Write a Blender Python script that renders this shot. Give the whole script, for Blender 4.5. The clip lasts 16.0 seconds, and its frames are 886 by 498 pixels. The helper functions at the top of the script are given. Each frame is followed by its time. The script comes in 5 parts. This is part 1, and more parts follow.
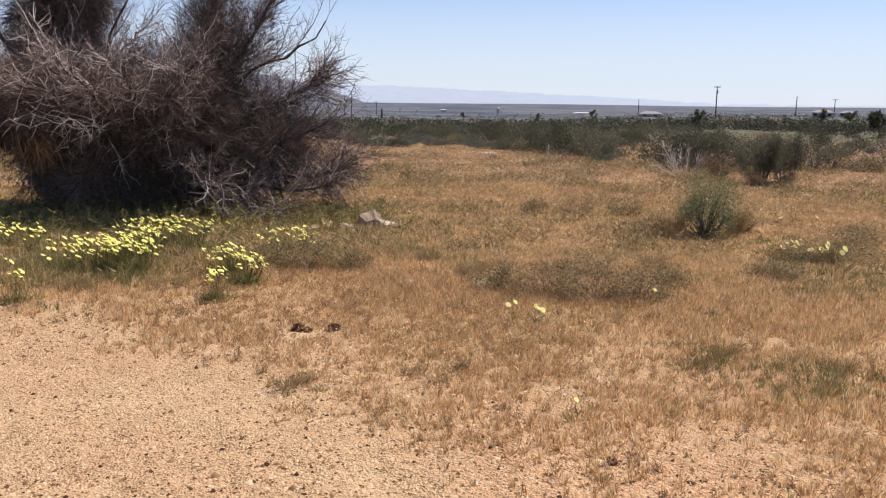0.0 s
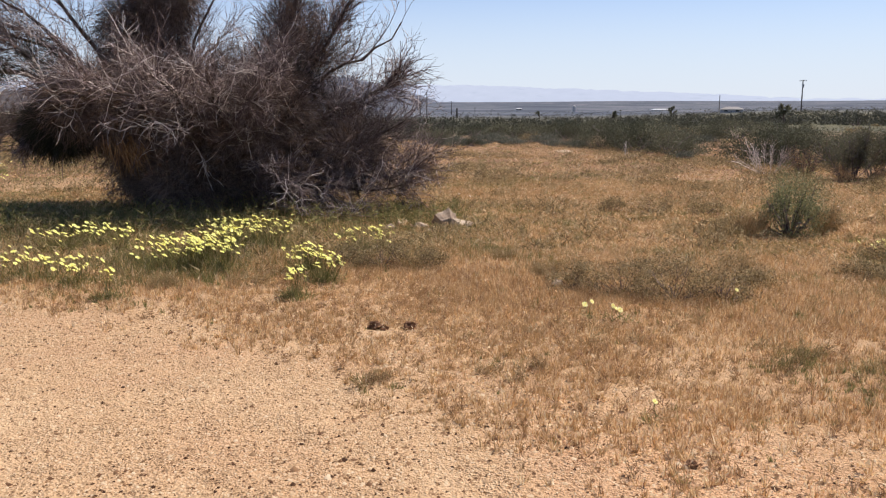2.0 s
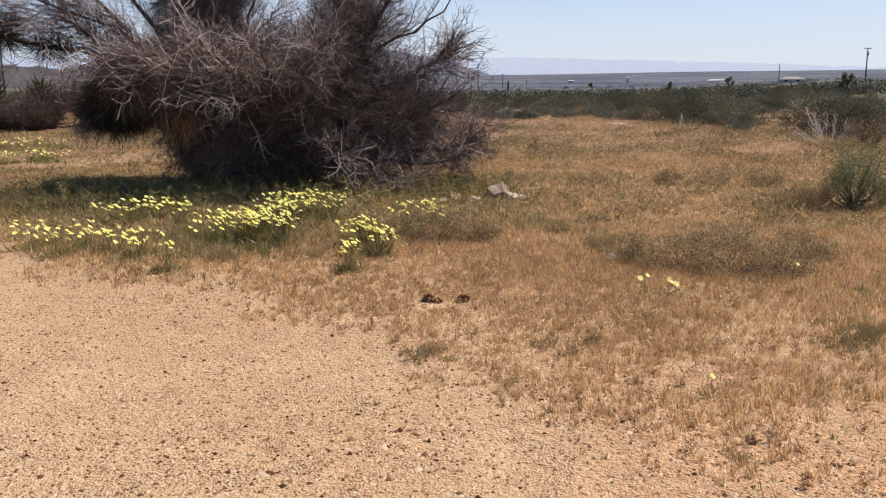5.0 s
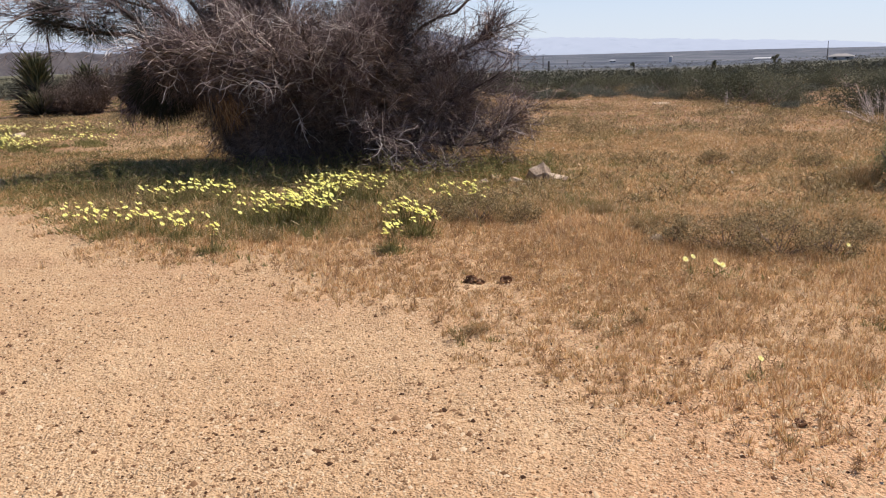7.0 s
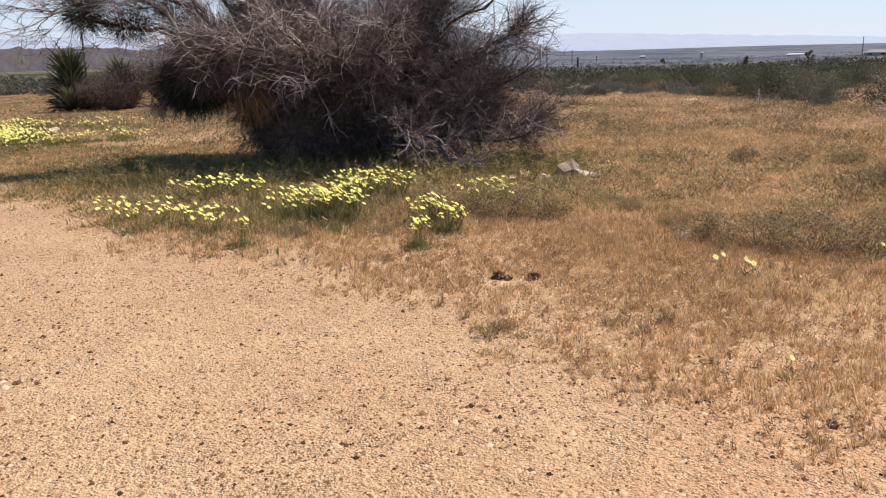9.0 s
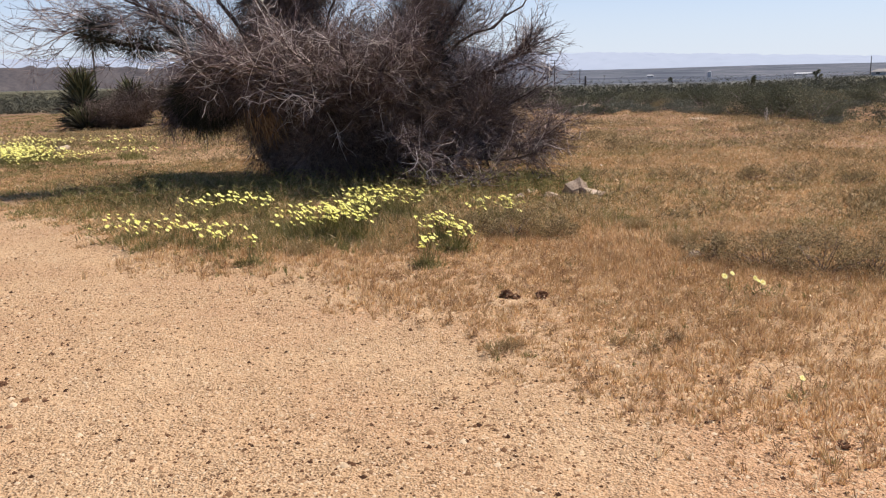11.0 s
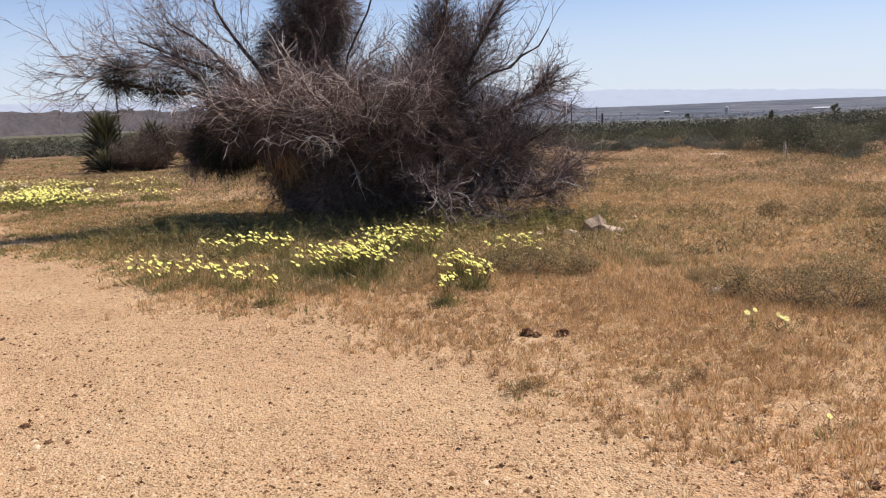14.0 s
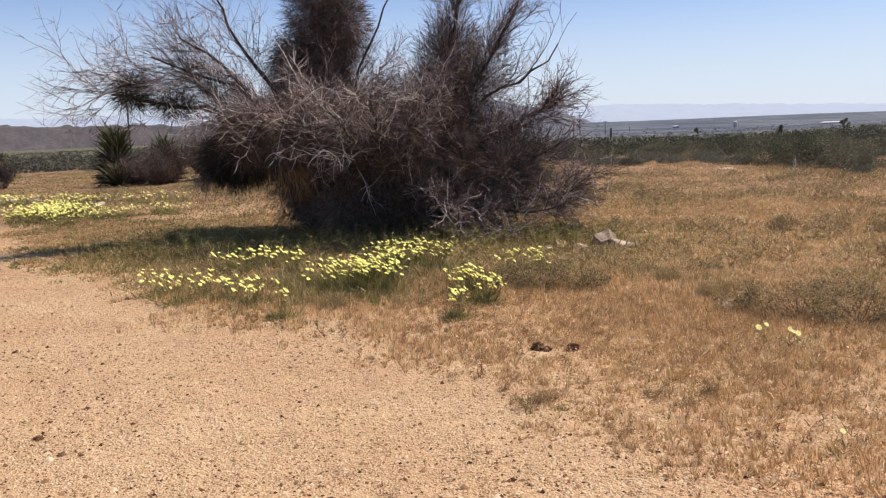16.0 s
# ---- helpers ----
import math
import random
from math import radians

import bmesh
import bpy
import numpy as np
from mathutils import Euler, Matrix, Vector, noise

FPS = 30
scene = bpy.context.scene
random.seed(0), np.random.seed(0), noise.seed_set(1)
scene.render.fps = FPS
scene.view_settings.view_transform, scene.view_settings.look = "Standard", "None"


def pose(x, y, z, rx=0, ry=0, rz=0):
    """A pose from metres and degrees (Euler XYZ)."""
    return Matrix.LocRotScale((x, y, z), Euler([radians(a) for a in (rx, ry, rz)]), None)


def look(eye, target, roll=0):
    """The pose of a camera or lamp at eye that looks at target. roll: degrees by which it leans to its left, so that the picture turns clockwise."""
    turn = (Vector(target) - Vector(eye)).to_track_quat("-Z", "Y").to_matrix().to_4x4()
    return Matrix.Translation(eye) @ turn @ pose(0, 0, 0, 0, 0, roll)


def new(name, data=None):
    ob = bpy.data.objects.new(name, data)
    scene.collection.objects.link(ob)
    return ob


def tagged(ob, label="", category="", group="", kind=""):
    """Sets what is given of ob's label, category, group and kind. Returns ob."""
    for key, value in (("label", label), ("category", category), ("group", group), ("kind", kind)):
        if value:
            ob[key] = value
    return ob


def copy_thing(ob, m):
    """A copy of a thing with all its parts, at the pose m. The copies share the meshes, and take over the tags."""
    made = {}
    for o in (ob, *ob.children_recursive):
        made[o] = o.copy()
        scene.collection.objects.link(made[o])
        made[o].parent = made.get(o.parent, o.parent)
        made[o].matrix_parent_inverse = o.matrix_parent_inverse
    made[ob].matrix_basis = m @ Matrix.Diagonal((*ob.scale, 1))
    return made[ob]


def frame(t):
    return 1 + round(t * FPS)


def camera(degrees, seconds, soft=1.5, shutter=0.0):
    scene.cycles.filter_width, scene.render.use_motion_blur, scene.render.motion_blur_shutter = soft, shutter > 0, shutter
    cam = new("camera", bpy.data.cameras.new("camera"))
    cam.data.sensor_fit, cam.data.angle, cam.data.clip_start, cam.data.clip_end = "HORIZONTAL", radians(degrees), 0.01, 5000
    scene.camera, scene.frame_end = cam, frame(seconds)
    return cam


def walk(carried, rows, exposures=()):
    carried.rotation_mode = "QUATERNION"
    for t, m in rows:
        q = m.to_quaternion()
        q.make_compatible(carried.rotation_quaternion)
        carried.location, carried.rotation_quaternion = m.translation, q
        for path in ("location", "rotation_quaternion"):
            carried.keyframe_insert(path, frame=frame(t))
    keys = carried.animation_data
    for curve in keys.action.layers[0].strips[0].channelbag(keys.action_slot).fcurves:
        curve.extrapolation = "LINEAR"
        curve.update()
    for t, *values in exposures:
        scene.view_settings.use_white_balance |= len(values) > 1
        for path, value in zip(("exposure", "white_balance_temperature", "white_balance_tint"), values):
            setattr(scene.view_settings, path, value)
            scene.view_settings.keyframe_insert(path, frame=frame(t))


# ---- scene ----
cam = camera(55.6, 16.0, soft=1.22)
PATH = [
    (0, (0.033, -0.000, 1.507), (1.8555, 9.6757, -0.2401), 0.65),
    (0.5, (0.034, -0.001, 1.506), (1.6671, 9.7008, -0.2841), 0.48),
    (1, (0.034, -0.001, 1.506), (1.4702, 9.7352, -0.2651), 0.65),
    (1.5, (0.034, -0.002, 1.506), (1.2234, 9.7779, -0.2090), 0.27),
    (2, (0.031, -0.002, 1.505), (0.9700, 9.7971, -0.2537), -0.27),
    (2.5, (0.026, -0.002, 1.504), (0.8633, 9.7923, -0.3348), -0.17),
    (3, (0.019, 0.000, 1.502), (0.6837, 9.7966, -0.3934), -0.27),
    (5.5, (0.010, 0.002, 1.497), (0.2417, 9.7709, -0.6296), -1.21),
    (6, (0.004, 0.004, 1.494), (0.0934, 9.7578, -0.7090), -1.50),
    (6.5, (-0.001, 0.005, 1.492), (-0.0459, 9.7548, -0.7295), -1.42),
    (7, (-0.005, 0.006, 1.491), (-0.1551, 9.7473, -0.7622), -1.57),
    (7.5, (-0.008, 0.006, 1.491), (-0.2353, 9.7383, -0.7975), -1.52),
    (8, (-0.009, 0.007, 1.491), (-0.3815, 9.7365, -0.7869), -1.43),
    (8.5, (-0.009, 0.007, 1.490), (-0.4584, 9.7359, -0.7767), -1.46),
    (9, (-0.010, 0.006, 1.490), (-0.4813, 9.7291, -0.8011), -1.55),
    (11.5, (-0.012, 0.006, 1.491), (-0.5873, 9.7926, -0.4800), -1.56),
    (12, (-0.013, 0.004, 1.491), (-0.5987, 9.8101, -0.3790), -1.62),
    (12.5, (-0.015, 0.002, 1.492), (-0.6282, 9.8132, -0.3441), -1.69),
    (13, (-0.015, 0.001, 1.494), (-0.7014, 9.8151, -0.2994), -2.00),
    (13.5, (-0.016, -0.000, 1.496), (-0.7786, 9.8233, -0.2112), -2.19),
    (14, (-0.017, -0.002, 1.499), (-0.7901, 9.8343, -0.1295), -2.27),
    (14.5, (-0.019, -0.005, 1.499), (-0.7495, 9.8462, -0.0568), -2.14),
    (15, (-0.021, -0.009, 1.499), (-0.7487, 9.8462, -0.0329), -1.83),
    (15.5, (-0.026, -0.013, 1.500), (-0.8474, 9.8357, -0.0237), -2.12),
    (16, (-0.031, -0.018, 1.500), (-0.9001, 9.8367, 0.0421), -2.27),
]
walk(cam, [(t, look(eye, target, roll)) for t, eye, target, roll in PATH],
     exposures=[(t, ev, 6500, 15.5) for t, ev in ((0.0, 0.62), (3.0, 0.59), (5.5, 0.53), (6.5, 0.53), (8.0, 0.69), (9.0, 0.64), (11.5, 0.58), (16.0, 0.58))])

# ---- world and sun ----
SUN_FROM = Vector((0.66, 0.34, 1.28)).normalized()
world = bpy.data.worlds.new("desert_sky")
scene.world = world
world.use_nodes = True
wn, wl = world.node_tree.nodes, world.node_tree.links
sky = wn.new("ShaderNodeTexSky")
sky.sky_type, sky.sun_disc = "NISHITA", False
sky.sun_elevation = math.asin(SUN_FROM.z)
sky.sun_rotation = math.atan2(SUN_FROM.x, SUN_FROM.y)
sky.altitude, sky.air_density, sky.dust_density, sky.ozone_density = 900.0, 1.0, 0.1, 3.0
cast = wn.new("ShaderNodeMix")
cast.data_type, cast.blend_type = "RGBA", "MULTIPLY"
cast.inputs[0].default_value = 1.0
cast.inputs[7].default_value = (0.885, 0.96, 1.12, 1)
wl.new(sky.outputs[0], cast.inputs[6])
# pale dust haze low over the horizon
where, split, low, haze = (wn.new("ShaderNode" + k) for k in ("TexCoord", "SeparateXYZ", "MapRange", "Mix"))
low.inputs[1].default_value, low.inputs[2].default_value, low.inputs[3].default_value, low.inputs[4].default_value = 0.0, 0.2, 0.8, 0.0
low.interpolation_type = "SMOOTHSTEP"
haze.data_type = "RGBA"
haze.inputs[7].default_value = (6.4, 7.3, 8.25, 1)
wl.new(where.outputs["Generated"], split.inputs[0])
wl.new(split.outputs[2], low.inputs[0])
wl.new(low.outputs[0], haze.inputs[0])
wl.new(cast.outputs[2], haze.inputs[6])
wl.new(haze.outputs[2], wn["Background"].inputs[0])
wn["Background"].inputs[1].default_value = 0.073
sun = new("sun", bpy.data.lights.new("sun", "SUN"))
sun.data.energy, sun.data.angle, sun.data.color = 4.1, radians(0.53), (1.0, 0.95, 0.87)
sun.matrix_world = look(SUN_FROM * 60, (0, 0, 0))

rng = np.random.default_rng(7)


# ---- materials ----
def material(name, colors, scale=8.0, rough=0.9, bump=0.3, bump_scale=60.0, island=0.0, thin=0.0, metal=0.0, dist=0.01, each=0.0):
    """Colours are run through two scales of noise; island varies piece by piece, each from thing to thing; thin lets light through leaves."""
    m = bpy.data.materials.new(name)
    m.use_nodes = True
    n, l = m.node_tree.nodes, m.node_tree.links
    b = n["Principled BSDF"]
    b.inputs["Roughness"].default_value, b.inputs["Metallic"].default_value = rough, metal
    b.inputs["Specular IOR Level"].default_value = 0.15
    geo = n.new("ShaderNodeNewGeometry")
    big, small = n.new("ShaderNodeTexNoise"), n.new("ShaderNodeTexNoise")
    big.inputs["Scale"].default_value, small.inputs["Scale"].default_value = scale, scale * 9
    big.inputs["Detail"].default_value = small.inputs["Detail"].default_value = 5
    for t in (big, small):
        l.new(geo.outputs["Position"], t.inputs["Vector"])
    mix = n.new("ShaderNodeMath")
    mix.operation, mix.inputs[1].default_value = "MULTIPLY_ADD", 0.45
    half = n.new("ShaderNodeMath")
    half.operation, half.inputs[1].default_value = "MULTIPLY", 0.55
    l.new(small.outputs[0], half.inputs[0])
    l.new(big.outputs[0], mix.inputs[0])
    l.new(half.outputs[0], mix.inputs[2])
    fac = mix.outputs[0]
    if island:
        pick = n.new("ShaderNodeMix")
        pick.inputs[0].default_value = island
        l.new(fac, pick.inputs[2])
        l.new(geo.outputs["Random Per Island"], pick.inputs[3])
        fac = pick.outputs[0]
    if each:
        who, pick = n.new("ShaderNodeObjectInfo"), n.new("ShaderNodeMix")
        pick.inputs[0].default_value = each
        l.new(fac, pick.inputs[2])
        l.new(who.outputs["Random"], pick.inputs[3])
        fac = pick.outputs[0]
    ramp = n.new("ShaderNodeValToRGB")
    lo, hi = (0.3, 0.7) if not island else (0.15, 0.85)
    for i, c in enumerate(colors):
        at = lo + (hi - lo) * i / max(1, len(colors) - 1)
        e = ramp.color_ramp.elements[i] if i < 2 else ramp.color_ramp.elements.new(at)
        e.position, e.color = at, (*c, 1)
    l.new(fac, ramp.inputs[0])
    l.new(ramp.outputs[0], b.inputs["Base Color"])
    if bump:
        tex, bp = n.new("ShaderNodeTexNoise"), n.new("ShaderNodeBump")
        tex.inputs["Scale"].default_value, tex.inputs["Detail"].default_value = bump_scale, 6
        bp.inputs["Strength"].default_value, bp.inputs["Distance"].default_value = bump, dist
        l.new(geo.outputs["Position"], tex.inputs["Vector"])
        l.new(tex.outputs[0], bp.inputs["Height"])
        l.new(bp.outputs[0], b.inputs["Normal"])
    if thin:
        tr, mx = n.new("ShaderNodeBsdfTranslucent"), n.new("ShaderNodeMixShader")
        l.new(ramp.outputs[0], tr.inputs[0])
        mx.inputs[0].default_value = thin
        l.new(b.outputs[0], mx.inputs[1])
        l.new(tr.outputs[0], mx.inputs[2])
        l.new(mx.outputs[0], n["Material Output"].inputs[0])
    return m


def ground_material():
    """Coarse granite sand; under the dry grass it turns to rusty litter; far off to scrub plain with blue haze put into
    its colour.
    """
    m = bpy.data.materials.new("granite_sand")
    m.use_nodes = True
    n, l = m.node_tree.nodes, m.node_tree.links
    b = n["Principled BSDF"]
    b.inputs["Roughness"].default_value = 0.95
    b.inputs["Specular IOR Level"].default_value = 0.15
    geo = n.new("ShaderNodeNewGeometry")

    def noise_tex(scale, detail=5.0):
        t = n.new("ShaderNodeTexNoise")
        t.inputs["Scale"].default_value, t.inputs["Detail"].default_value = scale, detail
        l.new(geo.outputs["Position"], t.inputs["Vector"])
        return t.outputs[0]

    def ramp_of(fac, stops):
        r = n.new("ShaderNodeValToRGB")
        for i, (at, c) in enumerate(stops):
            e = r.color_ramp.elements[i] if i < 2 else r.color_ramp.elements.new(at)
            e.position, e.color = at, (*c, 1)
        l.new(fac, r.inputs[0])
        return r.outputs[0]

    def mixed(fac, a, c, mode="MIX"):
        x = n.new("ShaderNodeMix")
        x.data_type, x.blend_type = "RGBA", mode
        if isinstance(fac, float):
            x.inputs[0].default_value = fac
        else:
            l.new(fac, x.inputs[0])
        l.new(a, x.inputs[6])
        l.new(c, x.inputs[7])
        return x.outputs[2]

    def attribute(name):
        a = n.new("ShaderNodeAttribute")
        a.attribute_name = name
        return a.outputs["Fac"]

    grain = n.new("ShaderNodeTexVoronoi")
    grain.inputs["Scale"].default_value = 95
    l.new(geo.outputs["Position"], grain.inputs["Vector"])
    grit = ramp_of(grain.outputs["Color"], SAND_GRAINS)
    drift = ramp_of(noise_tex(0.9), SAND_DRIFT)
    sand = mixed(0.65, grit, drift)
    specks = ramp_of(noise_tex(34.0, 3), [(0.30, (0.35, 0.27, 0.2)), (0.40, (1, 1, 1))])
    sand = mixed(1.0, sand, specks, "MULTIPLY")
    clay = n.new("ShaderNodeRGB")
    clay.outputs[0].default_value = (1.02, 0.945, 0.94, 1)
    sand = mixed(attribute("clay"), sand, mixed(1.0, sand, clay.outputs[0], "MULTIPLY"))
    litter = mixed(0.5, ramp_of(noise_tex(1.3), LITTER_A), ramp_of(noise_tex(26.0), LITTER_B))
    litter = mixed(attribute("middle"), litter, ramp_of(noise_tex(0.5), FAR_LITTER))
    near = mixed(attribute("field"), sand, litter)
    near = mixed(attribute("far"), near, ramp_of(noise_tex(0.16, 9), SCRUBLAND))
    hazed_flats = ramp_of(noise_tex(0.004, 10), HAZED_FLATS)
    l.new(mixed(attribute("plain"), near, hazed_flats), b.inputs["Base Color"])
    bp = n.new("ShaderNodeBump")
    bp.inputs["Strength"].default_value, bp.inputs["Distance"].default_value = 1.0, 0.022
    add = n.new("ShaderNodeMath")
    uneven = n.new("ShaderNodeMath")
    uneven.operation = "MULTIPLY_ADD"
    l.new(grain.outputs["Distance"], uneven.inputs[0])
    l.new(noise_tex(5.0, 3), uneven.inputs[1])
    l.new(noise_tex(13.0, 7), uneven.inputs[2])
    l.new(noise_tex(36.0, 6), add.inputs[0])
    l.new(uneven.outputs[0], add.inputs[1])
    l.new(add.outputs[0], bp.inputs["Height"])
    l.new(bp.outputs[0], b.inputs["Normal"])
    return m


SAND_GRAINS = [(0.0, (0.19, 0.10, 0.048)), (0.3, (0.45, 0.28, 0.145)), (0.65, (0.60, 0.41, 0.235)), (1.0, (0.77, 0.60, 0.40))]
SAND_DRIFT = [(0.3, (0.465, 0.262, 0.132)), (0.5, (0.505, 0.315, 0.16)), (0.7, (0.57, 0.378, 0.204))]
FAR_LITTER = [(0.3, (0.215, 0.116, 0.06)), (0.7, (0.35, 0.205, 0.108))]
LITTER_A = [(0.3, (0.36, 0.20, 0.086)), (0.7, (0.48, 0.305, 0.15))]
LITTER_B = [(0.35, (0.20, 0.105, 0.045)), (0.65, (0.48, 0.305, 0.15))]
SCRUBLAND = [(0.3, (0.085, 0.08, 0.045)), (0.55, (0.125, 0.112, 0.062)), (0.75, (0.175, 0.145, 0.088))]
# valley floor: scrub tones with the blue of distant haze mixed into the colour
HAZED_FLATS = [(0.3, (0.048, 0.056, 0.070)), (0.46, (0.068, 0.077, 0.092)), (0.52, (0.165, 0.162, 0.163)), (0.56, (0.073, 0.082, 0.096)), (0.7, (0.115, 0.121, 0.132))]

M_GROUND = ground_material()
M_GRASS = material("dry_grass", [(0.33, 0.185, 0.080), (0.60, 0.365, 0.160), (0.85, 0.60, 0.31), (0.96, 0.82, 0.55)], 4.0, 0.8, 0, island=0.7, thin=0.45)
M_GREEN = material("green_herb", [(0.125, 0.125, 0.04), (0.235, 0.215, 0.075), (0.41, 0.35, 0.15)], 1.5, 0.75, 0, island=0.6, thin=0.4)
M_GREY = material("grey_herb", [(0.315, 0.190, 0.085), (0.53, 0.338, 0.158), (0.74, 0.525, 0.275)], 1.5, 0.85, 0, island=0.7, thin=0.38)
M_BARK = material("rough_bark", [(0.050, 0.036, 0.026), (0.11, 0.082, 0.060), (0.19, 0.15, 0.115)], 9, 0.95, 0.6, 50)
M_TWIG = material("weathered_twig", [(0.080, 0.055, 0.049), (0.165, 0.118, 0.106), (0.30, 0.232, 0.212)], 3, 0.85, 0, island=0.8)
M_PALE = material("bleached_twig", [(0.32, 0.258, 0.214), (0.52, 0.435, 0.365), (0.71, 0.62, 0.53)], 3, 0.8, 0, island=0.8)
M_SNAG = material("bleached_branch", [(0.46, 0.395, 0.335), (0.63, 0.55, 0.475), (0.77, 0.70, 0.61)], 3, 0.8, 0, island=0.7)
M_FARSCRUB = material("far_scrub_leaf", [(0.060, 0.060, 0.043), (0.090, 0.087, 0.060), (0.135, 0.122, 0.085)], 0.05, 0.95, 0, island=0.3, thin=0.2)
M_DEAD = material("dead_foliage", [(0.080, 0.057, 0.046), (0.18, 0.130, 0.102), (0.31, 0.228, 0.182)], 2.5, 0.9, 0, island=0.7, thin=0.1)
M_HERB = material("grey_olive_leaf", [(0.195, 0.138, 0.062), (0.37, 0.272, 0.126), (0.60, 0.47, 0.26)], 2.0, 0.85, 0, island=0.6, thin=0.3)
M_MOUND = material("grey_brown_leaf", [(0.13, 0.093, 0.042), (0.28, 0.205, 0.097), (0.53, 0.415, 0.22)], 2.5, 0.85, 0, island=0.85, thin=0.25)
M_BUSH = material("grey_green_leaf", [(0.12, 0.13, 0.058), (0.225, 0.228, 0.102), (0.37, 0.36, 0.18)], 2.0, 0.7, 0, island=0.7, thin=0.25)
M_OLIVE = material("dark_olive_leaf", [(0.030, 0.029, 0.018), (0.058, 0.054, 0.034), (0.095, 0.085, 0.056)], 2.0, 0.7, 0, island=0.7, thin=0.2)
M_SCRUB = material("creosote_leaf", [(0.068, 0.071, 0.042), (0.122, 0.118, 0.07), (0.20, 0.182, 0.113)], 0.6, 0.95, 0, island=0.5, thin=0.25, each=0.55)
M_SAGE = material("sage_leaf", [(0.085, 0.09, 0.06), (0.15, 0.15, 0.105), (0.23, 0.22, 0.165)], 0.8, 0.8, 0, island=0.7, thin=0.2)
M_YUCCA = material("yucca_leaf", [(0.045, 0.05, 0.022), (0.10, 0.10, 0.045), (0.24, 0.225, 0.115)], 2, 0.5, 0, island=0.7, thin=0.1)
M_STRAW = material("bleached_straw", [(0.52, 0.31, 0.13), (0.74, 0.505, 0.255), (0.90, 0.72, 0.45)], 3, 0.85, 0, island=0.8, thin=0.45)
M_TUFT = material("dead_tuft", [(0.20, 0.112, 0.054), (0.36, 0.215, 0.105), (0.55, 0.36, 0.19)], 3, 0.9, 0, island=0.7, thin=0.3)
M_PETAL = material("yellow_petal", [(0.80, 0.71, 0.09), (0.87, 0.82, 0.19), (0.91, 0.90, 0.38)], 5, 0.6, 0, island=0.8, thin=0.25)
M_CREAM = material("cream_petal", [(0.88, 0.75, 0.14), (0.92, 0.84, 0.27), (0.94, 0.90, 0.45)], 5, 0.6, 0, island=0.8, thin=0.2)
M_EYE = material("flower_centre", [(0.72, 0.55, 0.06), (0.84, 0.70, 0.14)], 60, 0.8, 0.3)
M_WHITE = material("white_petal", [(0.75, 0.72, 0.62), (0.85, 0.83, 0.74)], 5, 0.6, 0, island=0.8, thin=0.3)
M_ROCK = material("granite_rock", [(0.26, 0.17, 0.105), (0.50, 0.375, 0.255), (0.66, 0.54, 0.40)], 5, 0.9, 0.7, 40)
M_DARKROCK = material("dark_rock", [(0.15, 0.10, 0.066), (0.32, 0.235, 0.16), (0.52, 0.42, 0.31)], 6, 0.9, 0.7, 40)
M_DUNG = material("dark_clod", [(0.06, 0.028, 0.014), (0.16, 0.080, 0.040), (0.32, 0.18, 0.10)], 22, 0.95, 0.8, 90)
M_GRAVEL = material("gravel", [(0.14, 0.075, 0.036), (0.33, 0.205, 0.108), (0.48, 0.335, 0.19), (0.60, 0.455, 0.29)], 20, 0.9, 0, island=0.9)
M_DARKPEB = material("dark_pebble", [(0.045, 0.020, 0.009), (0.125, 0.060, 0.028), (0.26, 0.145, 0.073)], 20, 0.9, 0, island=0.9)
M_POLE = material("tarred_pole_wood", [(0.05, 0.04, 0.034), (0.11, 0.09, 0.075)], 2, 0.9, 0.3)
M_STEEL = material("grey_steel", [(0.25, 0.25, 0.25), (0.38, 0.38, 0.38)], 2, 0.5, 0.1, metal=0.6)
M_STUCCO = material("pale_stucco", [(0.40, 0.38, 0.36), (0.52, 0.50, 0.48)], 0.5, 0.9, 0.2)
M_ROOF = material("roofing", [(0.22, 0.20, 0.18), (0.32, 0.30, 0.27)], 0.4, 0.8, 0.2)
M_PALEROOF = material("pale_roofing", [(0.45, 0.44, 0.43), (0.58, 0.57, 0.55)], 0.4, 0.8, 0.2)
M_PANE = material("dark_pane", [(0.02, 0.025, 0.03), (0.04, 0.045, 0.05)], 1, 0.15, 0)


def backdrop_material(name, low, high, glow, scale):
    """Far ridges as a plain glowing backdrop: daylight and kilometres of haze are put into the emission colour."""
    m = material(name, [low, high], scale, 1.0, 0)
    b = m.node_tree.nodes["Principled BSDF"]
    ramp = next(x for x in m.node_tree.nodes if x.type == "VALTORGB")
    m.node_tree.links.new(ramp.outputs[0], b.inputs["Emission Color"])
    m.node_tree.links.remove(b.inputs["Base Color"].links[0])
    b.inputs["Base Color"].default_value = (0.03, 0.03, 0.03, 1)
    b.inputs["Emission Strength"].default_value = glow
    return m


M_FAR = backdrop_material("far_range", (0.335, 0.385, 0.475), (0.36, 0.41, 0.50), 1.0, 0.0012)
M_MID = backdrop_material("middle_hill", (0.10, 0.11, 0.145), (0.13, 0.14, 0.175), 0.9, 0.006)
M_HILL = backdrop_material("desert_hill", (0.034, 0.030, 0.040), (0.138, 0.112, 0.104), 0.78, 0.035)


# ---- building blocks ----
def lattice(x, y, seed):
    v = np.sin(x * 127.1 + y * 311.7 + seed * 74.7) * 43758.5453
    return v - np.floor(v)


